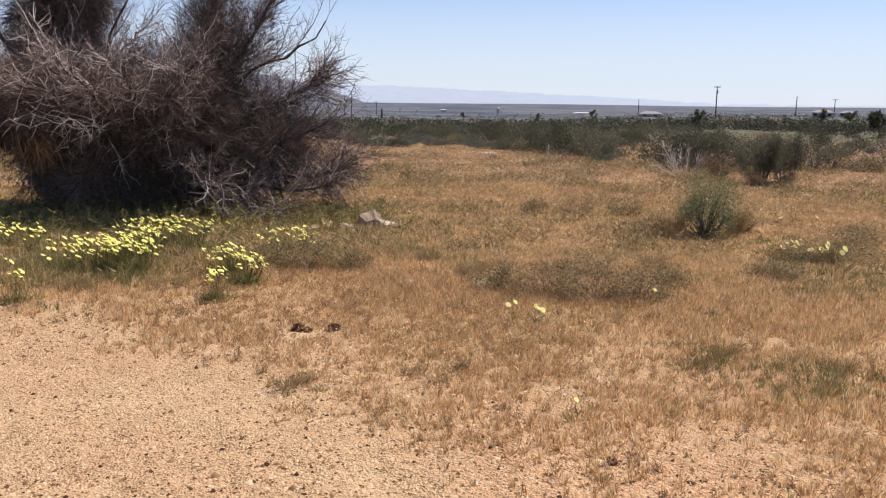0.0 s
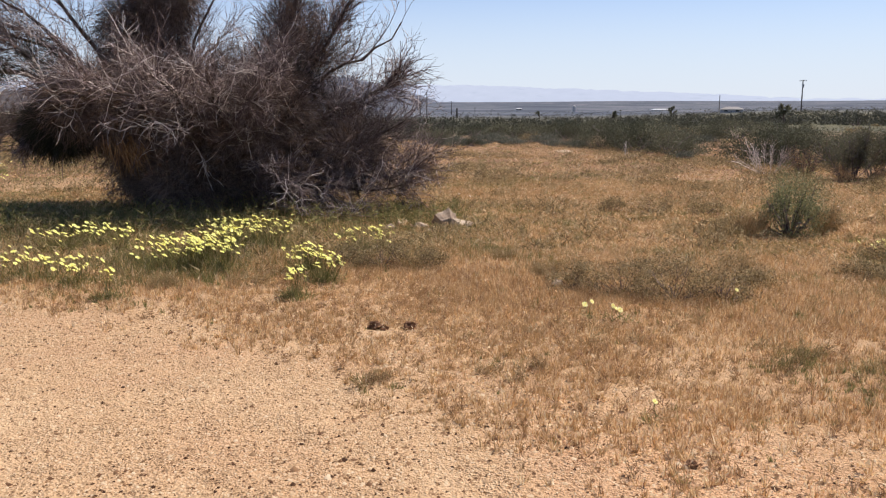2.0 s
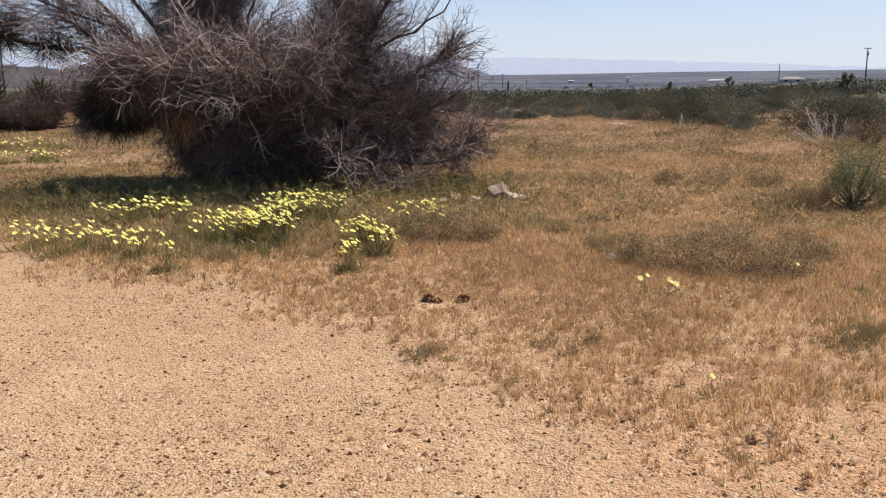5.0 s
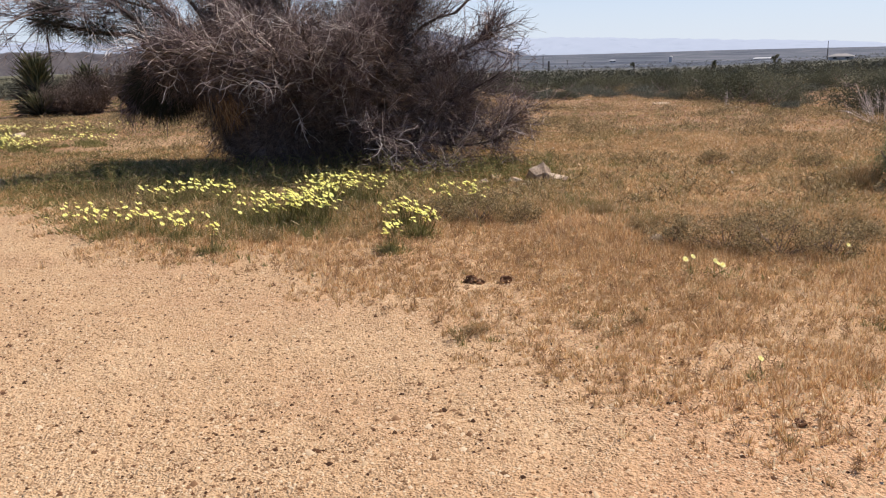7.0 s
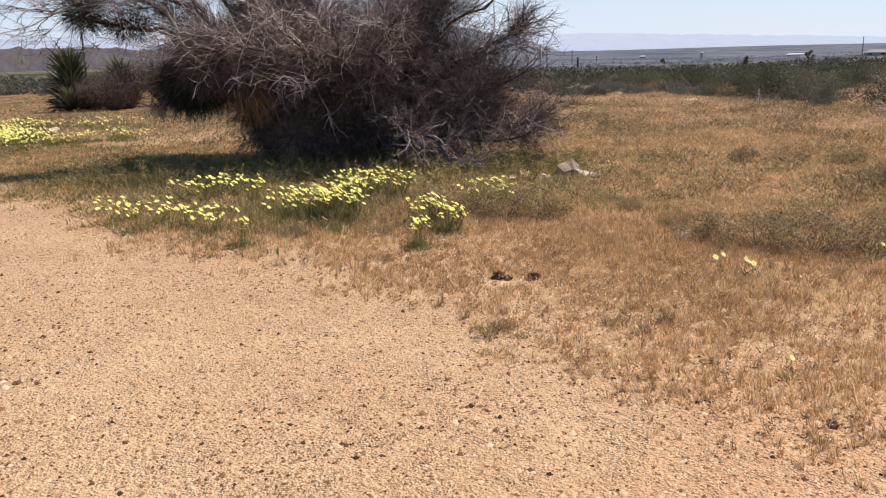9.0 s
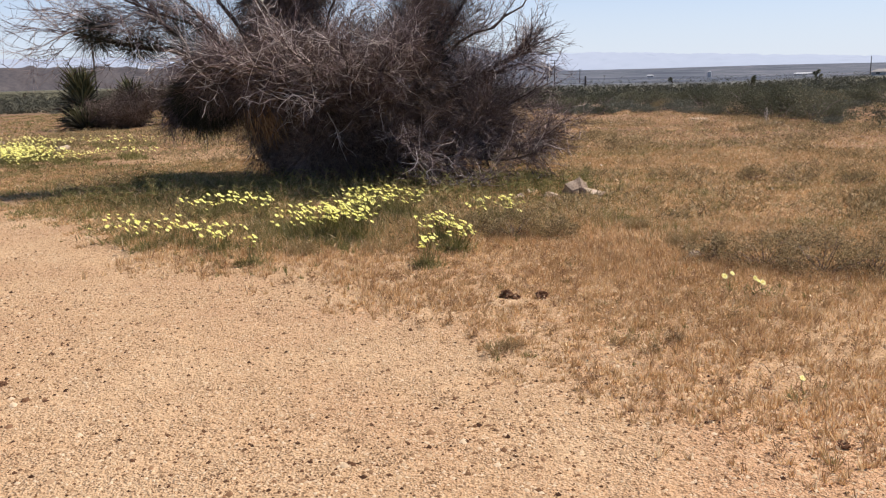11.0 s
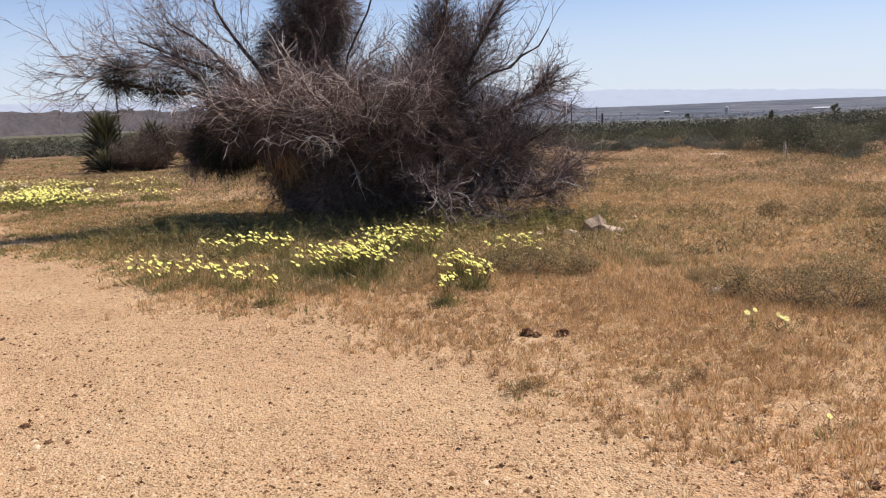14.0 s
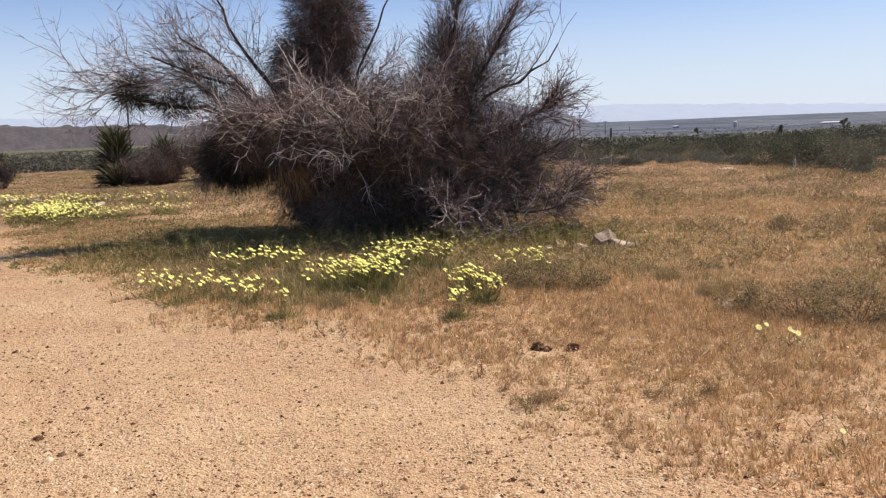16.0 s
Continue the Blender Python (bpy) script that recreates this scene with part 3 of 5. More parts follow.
    # twigs: limbs, drift, branches, twigs, fine twigs, their lengths, crookedness, rise, how many are bleached
    fans = [
        (("arm", "bow", "bow"), (-0.5, -0.05, 0.08), 58, 400, 1500, (0.4, 1.1), (0.25, 0.65), (0.12, 0.35), 0.15, 0.1, 0.16),
        (("rise", "rise2", "rise3"), (-0.3, -0.05, 0.32), 44, 250, 950, (0.4, 0.95), (0.25, 0.65), (0.12, 0.36), 0.15, 0.15, 0.2),
        (("column",), (0, 0, 0.3), 34, 200, 900, (0.3, 0.6), (0.2, 0.45), (0.12, 0.3), 0.16, 0.3, 0.06),
        (("gap", "column"), (0.4, 0, 0.5), 16, 60, 120, (0.4, 0.9), (0.25, 0.6), (0.12, 0.35), 0.13, 0.2, 0.06),
        (("east1", "east2"), (0.16, 0, 0.5), 54, 440, 2300, (0.35, 0.8), (0.25, 0.6), (0.12, 0.38), 0.14, 0.25, 0.06),
        (("comb", "east2"), (0.3, 0, 0.55), 24, 100, 220, (0.4, 0.8), (0.25, 0.5), (0.1, 0.28), 0.10, 0.25, 0.10),
        (("east3", "east4"), (0.25, -0.1, 0.12), 46, 260, 950, (0.3, 0.55), (0.2, 0.45), (0.1, 0.28), 0.18, 0.15, 0.2),
        (("east4", "low1"), (0.18, -0.1, 0.06), 46, 340, 1400, (0.3, 0.55), (0.2, 0.45), (0.1, 0.28), 0.2, 0.1, 0.24),
        (("low1", "low2"), (0.25, -0.15, 0.12), 56, 420, 1400, (0.3, 0.7), (0.2, 0.48), (0.1, 0.28), 0.24, 0.05, 0.2),
        (("low3", "low4"), (0.2, -0.2, -0.02), 44, 260, 900, (0.3, 0.6), (0.2, 0.42), (0.1, 0.26), 0.26, 0.0, 0.2),
        (("front2", "front2", "front1"), (-0.3, -0.12, 0.2), 62, 400, 1200, (0.35, 0.8), (0.2, 0.55), (0.1, 0.3), 0.24, 0.08, 0.26),
        (("front3", "front5"), (0.0, -0.12, 0.22), 60, 400, 1700, (0.3, 0.7), (0.2, 0.5), (0.1, 0.3), 0.22, 0.1, 0.15),
        (("front1", "front6"), (-0.3, -0.05, 0.28), 28, 150, 480, (0.35, 0.85), (0.2, 0.6), (0.1, 0.3), 0.18, 0.12, 0.1),
        (("front5", "east3"), (0.22, -0.2, 0.25), 52, 400, 1700, (0.35, 0.75), (0.2, 0.5), (0.1, 0.3), 0.2, 0.12, 0.14),
        (("front4",), (-0.1, -0.15, -0.05), 10, 50, 160, (0.3, 0.5), (0.2, 0.45), (0.1, 0.26), 0.28, -0.1, 0.12),
        (("skirt", "t3"), (-0.1, 0, -0.45), 46, 380, 1900, (0.2, 0.45), (0.2, 0.4), (0.1, 0.25), 0.14, -0.2, 0.04),
        (("back1", "back2", "back3"), (0, 0.3, 0.3), 50, 300, 1200, (0.4, 0.8), (0.3, 0.6), (0.15, 0.4), 0.16, 0.2, 0.05),
    ]
    brown, grey = [], []
    for keys, drift, n1, n2, n3, l1, l2, l3, wig, up, bleached in fans:
        src = np.array([lines[k] for k in keys])
        a = spray(src, n1, (0.25, 1.0), drift, 0.7, 0.45, l1, 8, up, wig)
        b = spray(a, n2, (0.1, 1.0), np.array(drift) * 0.4, 0.8, 0.5, l2, 6, up, wig)
        c = spray(b, n3, (0.1, 1.0), np.array(drift) * 0.2, 0.8, 0.55, l3, 4, up, wig)
        for arr, r0, r1 in ((a, 0.0070, 0.0034), (b, 0.0042, 0.0022), (c, 0.0026, 0.0014)):
            arr[..., 2] = np.where(arr[..., 2] < 0.06, 0.06 + 0.4 * (0.06 - arr[..., 2]), arr[..., 2])
            pale = rng.uniform(size=len(arr)) < bleached
            brown.append((arr[~pale], r0, r1))
            grey.append((arr[pale], r0, r1))
    tagged(part("twigwork", tubes_mesh("twigwork", brown, M_TWIG), tree, "brown bare twigs"), kind="stuff")
    tagged(part("twigwork", tubes_mesh("twigwork", grey, M_PALE), tree, "bleached grey bare twigs"), kind="stuff")

    # bleached crooked snags that stand out in front
    fronts = np.array([lines[k] for k in ("front1", "front2", "front3", "front5", "front6", "front4")])
    lows = np.array([lines[k] for k in ("low2", "low3", "low4", "front5")])
    a = np.concatenate([spray(fronts, 36, (0.4, 1.0), (-0.12, -0.3, 0.05), 0.5, 0.6, (0.35, 0.8), 8, 0.0, 0.28), spray(lows, 6, (0.5, 1.0), (0.1, -0.3, 0.0), 0.6, 0.5, (0.3, 0.7), 8, -0.05, 0.28)])
    b = spray(a, 330, (0.15, 1.0), (0, -0.1, -0.05), 0.6, 0.6, (0.12, 0.42), 5, -0.05, 0.3)
    for arr in (a, b):
        arr[..., 2] = np.abs(arr[..., 2] - 0.05) + 0.05
    tagged(part("snagwork", tubes_mesh("snagwork", [(a, 0.0056, 0.003), (b, 0.0036, 0.002)], M_SNAG, 4), tree, "bleached crooked bare branches"), kind="stuff")

    # dense dark masses: centre, half sizes, number of dry sprigs, rise or droop, material
    # the mass at (-3.7, 13.0) is added, mostly hidden, to deepen the ground shadow
    masses = [
        ((-2.75, 11.35, 1.5), (0.75, 0.5, 0.5), 8000, 0.1, M_DEAD), ((-2.3, 11.5, 0.55), (0.5, 0.45, 0.5), 6000, -0.1, M_DEAD),
        ((-1.45, 11.95, 1.25), (1.2, 1.0, 0.95), 25000, 0.1, M_DEAD), ((-0.85, 12.05, 1.9), (0.70, 0.55, 0.60), 3600, 0.3, M_DEAD), ((-0.15, 11.8, 1.0), (0.62, 0.6, 0.5), 4200, 0.1, M_DEAD),
        ((-2.4, 11.75, 1.3), (0.85, 0.8, 0.6), 13000, 0.1, M_DEAD), ((-0.92, 12.1, 2.45), (0.42, 0.4, 0.55), 3000, 0.6, M_DEAD), ((-0.4, 12.0, 2.25), (0.38, 0.4, 0.45), 1300, 0.6, M_DEAD),
        ((-2.80, 12.4, 2.95), (0.44, 0.42, 1.0), 12000, -0.3, M_DEAD), ((-3.2, 12.3, 2.35), (0.36, 0.32, 0.6), 6500, -0.6, M_DEAD), ((-2.45, 12.4, 3.0), (0.34, 0.36, 0.65), 5000, -0.2, M_DEAD),
        ((-2.62, 12.4, 4.05), (0.48, 0.45, 0.75), 6000, -0.1, M_DEAD), ((-2.7, 12.3, 2.0), (0.45, 0.42, 0.5), 5000, -0.2, M_DEAD), ((-1.9, 12.0, 0.5), (1.15, 0.7, 0.55), 17000, 0.0, M_DEAD), ((-1.7, 11.7, 0.32), (1.3, 0.5, 0.4), 9000, 0.0, M_DEAD), ((-1.6, 12.9, 0.55), (1.6, 0.5, 0.65), 9000, 0.0, M_DEAD),
        # western skirt at (-4.02, 11.9): its shade is put into the dark olive colour
        ((-4.02, 11.9, 1.16), (0.42, 0.42, 0.40), 9000, -0.5, M_OLIVE), ((-3.5, 12.1, 1.3), (0.50, 0.45, 0.48), 8000, -0.3, M_DEAD), ((-3.7, 13.0, 1.5), (0.85, 0.5, 0.55), 8000, 0.1, M_DEAD), ((-3.1, 12.2, 0.7), (0.28, 0.35, 0.55), 5500, -0.7, M_DEAD), ((-3.55, 11.65, 1.45), (0.62, 0.5, 0.45), 8000, -0.2, M_DEAD),
        ((-5.19, 11.25, 2.11), (0.22, 0.22, 0.20), 1300, 0.0, M_OLIVE), ((-4.67, 11.4, 1.89), (0.27, 0.2, 0.13), 900, 0.0, M_OLIVE), ((-4.38, 11.4, 2.34), (0.14, 0.14, 0.12), 260, 0.0, M_DEAD),
        ((-4.05, 11.5, 2.05), (0.20, 0.2, 0.24), 520, 0.2, M_OLIVE), ((-0.08, 11.35, 0.80), (0.46, 0.4, 0.38), 3600, 0.0, M_DEAD), ((-0.9, 11.8, 1.7), (0.5, 0.5, 0.35), 600, 0.3, M_OLIVE),
    ]
    for c, s, n, up, mat in masses:
        q = ball(n)
        lump = (0.55 + 0.55 * vnoise(q[:, 0] * 3 + q[:, 2] * 2, q[:, 1] * 3 - q[:, 2], 0.8, 13 + n % 7) + 0.3 * vnoise(q[:, 0] * 3 - q[:, 2], q[:, 2] * 3 + q[:, 1], 0.35, 14))[:, None]
        at = np.array(c) - root + q * np.array(s) * lump
        keep = at[:, 2] > 0.05
        at, q = at[keep], q[keep]
        head = q * 0.9 + rng.normal(0, 0.55, q.shape) + np.array([0, 0, up])
        V, F = blades(at, head, rng.uniform(0.10, 0.30, len(at)), rng.uniform(0.0035, 0.0075, len(at)), 0.15)
        tagged(part("dark_clump", mesh_of("dark_clump", V, F, mat), tree, "dark dry foliage clump" if mat is M_DEAD else "dark olive foliage clump"), kind="stuff")

    # a thatch of dead straw-brown leaves hanging by the trunk, and dead twigs under the western skirt
    n = 220
    at = np.array([-2.98, 11.25, 0.92]) - root + rng.normal(0, 1, (n, 3)) * np.array([0.13, 0.1, 0.11])
    V, F = blades(at, np.array([0.25, -0.2, -1.0]) + rng.normal(0, 0.28, (n, 3)), rng.uniform(0.15, 0.32, n), 0.010, 0.1)
    tagged(part("dead_thatch", mesh_of("dead_thatch", V, F, M_TUFT), tree, "hanging straw-brown dead leaves"), kind="stuff")
    for place, long in (((-4.05, 11.8, 0.88), 0.36), ((-3.96, 11.8, 0.86), 0.42), ((-4.12, 11.85, 0.9), 0.26), ((-3.06, 11.95, 0.6), 0.4), ((-3.0, 11.95, 0.55), 0.34)):
        a = grow(np.array([place]) - root, np.array([[-0.05, 0, -1.0]]) + rng.normal(0, 0.2, (1, 3)), long, 6, 0, 0.14)
        V, F = tube_arrays(a, taper(1, 6, 0.010, 0.004), 5)
        part("hanging_twig", mesh_of("hanging_twig", V, F, M_TWIG), tree)


make_tree()
rng = np.random.default_rng(11)


# ---- shrubs ----
def shrub(name, R, H, stems, twigs, leaves, leaf, stem_mat, leaf_mat, label, up=0.25, bottom=0.15, K=6, low=0.3, dome=0.0):
    """A many-stemmed desert bush, fanning from one crown, with small leaves toward its outside."""
    ob = tagged(new(name), label, "bush")
    az = rng.uniform(0, 2 * np.pi, stems)
    out = rng.uniform(0.05, 1.0, stems)
    lean = out * R / max(H, 0.01)
    head = np.stack([np.cos(az) * lean, np.sin(az) * lean, np.ones(stems)], -1)
    start = np.stack([np.cos(az), np.sin(az), 0 * az], -1) * R * 0.12
    a = grow(start, head, H * rng.uniform(0.65, 1.05, stems) * np.sqrt(1 + (lean * 0.6) ** 2) * (1 - dome * out), K, up, 0.12)
    b = spawn(a, twigs, (low, 1.0), (15, 50), (H * 0.12, H * 0.4), min(K, 4), up, 0.15)
    VV, FF, base = [], [], 0
    for arr, r0, r1 in ((a, 0.010 * H, 0.004 * H), (b, 0.005 * H, 0.002 * H)):
        V, F = tube_arrays(arr, taper(len(arr), arr.shape[1], r0, r1))
        VV.append(V), FF.append(F + base)
        base += len(V)
    tagged(part("stemwork", mesh_of("stemwork", np.concatenate(VV), np.concatenate(FF), stem_mat), ob), kind="stuff")
    leaves *= 2
    if leaves:
        i = rng.integers(0, len(b), leaves)
        k = rng.integers(1, min(K, 4), leaves)
        at = b[i, k] + rng.normal(0, 0.05 * H, (leaves, 3))
        at[:, 2] = np.maximum(at[:, 2], H * bottom * rng.uniform(0.2, 1, leaves))
        V, F = leaflets(at, leaf * 0.8 * rng.uniform(0.6, 1.3, leaves))
        tagged(part("foliage", mesh_of("foliage", V, F, leaf_mat), ob), kind="stuff")
    return ob


def clump_bush(name, R, H, clumps, leaves, leaf, leaf_mat, label, base=0.12, thick=1.0):
    """A broad rounded bush: crooked stems that carry overlapping clumps of small leaves, ragged at the rim."""
    ob = tagged(new(name), label, "bush")
    q = unit(rng.normal(size=(clumps, 3))) * rng.uniform(0.25, 0.85, (clumps, 1)) ** 0.6
    q[:, 2] = np.abs(q[:, 2]) * (1.02 - base) + base
    tip = q * np.array([R, R, H]) * 0.85
    s = np.linspace(0, 1, 4)[None, :, None]
    P = tip[:, None] * s + rng.normal(0, 0.04 * H, (clumps, 4, 3)) * s
    V, F = tube_arrays(P, taper(clumps, 4, 0.022 * H * thick, 0.008 * H * thick))
    tagged(part("stemwork", mesh_of("stemwork", V, F, M_TWIG), ob), kind="stuff")
    i = rng.integers(0, clumps, leaves)
    sig = rng.uniform(0.09, 0.21, clumps)[i][:, None]
    at = tip[i] + rng.normal(0, 1, (leaves, 3)) * sig * np.array([R, R, H * 0.8])
    at[:, 2] = np.abs(at[:, 2]) + 0.02
    V, F = leaflets(at, leaf * rng.uniform(0.6, 1.4, leaves))
    tagged(part("foliage", mesh_of("foliage", V, F, leaf_mat), ob), kind="stuff")
    return ob


def ground_z(x, y):
    return float(surface(np.array(x), np.array(y)))


def put(ob, x, y, turn=0.0, size=1.0, sink=0.02):
    ob.matrix_basis = pose(x, y, ground_z(x, y) - sink, 0, 0, turn) @ Matrix.Scale(size, 4)
    return ob


def again(ob, x, y, turn=0.0, size=1.0, tall=1.0, sink=0.02):
    return copy_thing(ob, pose(x, y, ground_z(x, y) - sink, 0, 0, turn) @ Matrix.Diagonal((size, size, size * tall, 1)))


put(clump_bush("green_bush", 0.41, 0.94, 34, 9000, 0.0125, M_BUSH, "upright grey-green desert bush in dry grass", 0.2, 0.6), 4.66, 8.65, 20)
for gx, gy, R, H in ((4.22, 8.62, 0.34, 0.34), (4.05, 8.75, 0.26, 0.22), (5.08, 8.75, 0.34, 0.36), (5.3, 8.95, 0.26, 0.24)):
    put(shrub("low_bush", R, H, 44, 400, 1400, 0.0095, M_GREY, M_MOUND, "low grey-brown bush at the foot of a taller bush", 0.2, 0.1, 6, 0.2, 0.35), gx, gy, gx * 90)
put(shrub("bare_bush", 1.05, 0.68, 22, 260, 0, 0.01, M_PALE, M_SAGE, "bleached bare bush with grey twigs", 0.1), 8.05, 16.0, 0)
for gx, gy in ((8.84, 14.5), (9.62, 14.9)):
    put(shrub("creosote_bush", 0.75, 0.95, 14, 170, 3600, 0.026, M_TWIG, M_SCRUB, "green creosote bush with bare lower stems", 0.25, 0.35, 6, 0.3, 0.25), gx, gy, gx * 60)
for gx, gy, R, H in ((8.62, 15.6, 0.55, 0.55), (9.15, 15.2, 0.4, 0.3), (8.7, 14.3, 0.22, 0.2), (9.5, 14.6, 0.2, 0.2)):
    put(shrub("dry_bush", R, H, 44, 420, 900, 0.014, M_TWIG, M_GREY, "pale brown dry bush beside a bleached bush", 0.2), gx, gy, gx * 70)
put(shrub("dead_branch", 0.3, 0.5, 5, 14, 0, 0.01, M_SNAG, M_SNAG, "small bleached dead branch standing at the field's edge", 0.2), 6.75, 21.0, 0)
# low mounds that stand dark in the dry grass
for gx, gy, R, H in ((2.36, 6.0, 0.52, 0.36), (2.72, 5.95, 0.42, 0.33), (2.02, 6.2, 0.44, 0.28), (1.70, 6.45, 0.36, 0.22), (3.15, 6.4, 0.34, 0.18), (2.5, 6.75, 0.5, 0.22), (0.2, 7.55, 0.46, 0.27), (-0.1, 7.7, 0.34, 0.2), (0.62, 7.5, 0.32, 0.18),
                     (4.85, 7.3, 0.36, 0.2), (5.15, 7.2, 0.3, 0.17), (5.6, 7.45, 0.42, 0.22), (4.25, 6.6, 0.4, 0.18), (3.85, 10.75, 0.5, 0.3), (3.35, 10.9, 0.34, 0.2), (4.5, 10.6, 0.4, 0.2), (6.2, 8.2, 0.5, 0.22)):
    put(clump_bush("low_bush", R * 0.88, H * 1.22, 26, 3400, 0.0095, M_MOUND, "low grey-brown twiggy bush in dry grass", 0.02, 0.5), gx, gy, gx * 50)
for gx, gy, R, H in ((1.35, 7.8, 0.28, 0.13), (3.3, 7.0, 0.4, 0.16), (1.6, 6.95, 0.3, 0.14), (-0.9, 6.9, 0.4, 0.14), (-1.6, 6.9, 0.3, 0.13)):
    put(shrub("low_bush", R, H, 50, 400, 1500, 0.0085, M_GREY, M_HERB, "low grey-olive bush in dry grass", 0.2, 0.08, 6, 0.2, 0.4), gx, gy, gx * 50)
for gx, gy, R, H in ((2.47, 4.4, 0.22, 0.17), (2.36, 4.3, 0.14, 0.12), (2.75, 4.08, 0.24, 0.13), (2.95, 3.98, 0.22, 0.13), (3.12, 4.12, 0.2, 0.12), (2.85, 3.82, 0.16, 0.1), (2.62, 4.5, 0.14, 0.1)):
    put(shrub("green_herb", R * 1.15, H, 30, 170, 260, 0.0055, M_HERB, M_GREEN, "small green desert herb on sandy soil", 0.3, 0.05), gx, gy, gx * 50)
for gx, gy, R, H in ((0.02, 4.32, 0.16, 0.07), (0.1, 4.4, 0.1, 0.06), (0.7, 4.42, 0.13, 0.07), (0.82, 4.28, 0.12, 0.06), (1.0, 4.45, 0.1, 0.06), (-2.2, 6.5, 0.1, 0.05)):
    put(shrub("low_herb", R, H * 1.25, 40, 220, 420, 0.0055, M_TUFT, M_HERB, "small grey-olive herb on sandy soil", 0.2, 0.02), gx, gy, gx * 50)

# creosote scrub beyond the field
FIELD_AZ, FIELD_R = [-50, -31, -20, 0, 8, 14, 19, 27, 36, 50], [46, 43, 35, 28, 27.5, 25, 23.0, 20.5, 21, 21]
kinds = [
    clump_bush("creosote_bush", 1.15, 1.05, 16, 3000, 0.032, M_SCRUB, "dark green creosote bush in open scrub"),
    clump_bush("creosote_bush", 1.4, 0.9, 18, 3200, 0.032, M_SCRUB, "broad dark green creosote bush in open scrub"),
    clump_bush("sage_bush", 0.85, 0.42, 14, 2400, 0.024, M_SAGE, "low grey-green sage bush in open scrub"),
    clump_bush("dry_bush", 0.9, 0.5, 14, 2200, 0.024, M_MOUND, "dry brown bush in open scrub"),
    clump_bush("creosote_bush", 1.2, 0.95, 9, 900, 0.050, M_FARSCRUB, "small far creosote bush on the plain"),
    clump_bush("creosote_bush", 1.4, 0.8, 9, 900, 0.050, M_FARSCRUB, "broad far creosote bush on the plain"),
    clump_bush("sage_bush", 0.9, 0.45, 8, 700, 0.05, M_SAGE, "low far sage bush on the plain"),
    clump_bush("dry_bush", 0.9, 0.5, 8, 600, 0.05, M_MOUND, "dry brown far bush on the plain"),
]
placed = [0] * len(kinds)


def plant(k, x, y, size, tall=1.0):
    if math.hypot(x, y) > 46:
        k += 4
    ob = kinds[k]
    turn = rng.uniform(0, 360)
    if not placed[k]:
        tagged(put(ob, x, y, turn, size), group="desert scrub")
        placed[k] = 1
    else:
        tagged(again(ob, x, y, turn, size, tall), group="desert scrub")


# bushes that stand out along the edge of the field: bearing, distance, kind, size
for az, r, k, size in ((4.6, 28.5, 0, 0.7), (5.6, 30.0, 0, 0.8), (6.6, 28.6, 2, 0.9), (7.6, 27.4, 0, 0.55), (8.4, 29.5, 2, 1.0), (9.3, 30.5, 2, 1.1), (10.2, 31.5, 0, 1.0), (11.4, 30.0, 3, 0.85), (11.0, 34.0, 0, 1.1), (9.0, 34.0, 0, 1.1), (12.6, 34.0, 0, 1.0), (12.2, 29.6, 2, 1.2), (12.9, 28.0, 2, 0.8), (5.2, 27.6, 2, 0.8), (6.2, 27.4, 2, 0.7), (7.0, 28.0, 2, 0.8), (8.0, 28.0, 2, 0.7), (9.8, 28.4, 2, 0.9), (10.6, 28.2, 2, 0.7), (13.4, 27.0, 2, 0.7), (14.4, 26.6, 2, 0.8), (13.8, 33, 1, 0.9),
                       (15.0, 26.8, 1, 0.62), (16.0, 26.0, 1, 0.6), (14.6, 32, 0, 1.0), (17.4, 25.6, 0, 1.05), (18.4, 24.6, 1, 1.05), (19.2, 25.2, 0, 1.45), (20.0, 25.4, 0, 1.35), (20.4, 23.6, 1, 1.05), (21.2, 22.6, 0, 0.75), (21.8, 22.0, 2, 0.7),
                       (25.9, 21.3, 1, 1.1), (26.8, 20.6, 0, 1.25), (28.0, 20.8, 1, 1.1), (29.2, 21.2, 0, 1.3), (30.4, 20.4, 1, 1.05), (31.4, 21.0, 0, 1.1), (32.3, 22, 3, 0.8), (33.2, 22, 0, 1.0), (34.4, 21.6, 1, 0.9), (35.6, 22.4, 0, 1.0), (37.0, 21.5, 3, 1.0), (38.5, 22, 0, 1.0), (24.0, 27, 3, 0.8), (22.5, 29.5, 2, 1.0), (23.3, 31.0, 0, 0.8), (22.8, 34.0, 0, 0.9)):
    plant(k, r * math.sin(radians(az)), r * math.cos(radians(az)), size)
for n_bush, az0, az1, reach in ((150, 3, 47, 62), (85, 2, 22, 30), (40, -46, 4, 45), (105, -46, -14, 75)):
    for _ in range(n_bush):
        az = rng.uniform(az0, az1)
        r = np.interp(az, FIELD_AZ, FIELD_R) * 1.1 + reach * rng.uniform(0, 1) ** 1.5 + 1.5
        if 22.3 < az < 23.5 and r < 27:
            continue
        k = int(rng.choice(4, p=[0.4, 0.3, 0.2, 0.1]))
        plant(k, r * math.sin(radians(az)), r * math.cos(radians(az)), rng.uniform(0.55, 1.1) * (0.7 if az < 15 else 1.0), rng.uniform(0.8, 1.1))


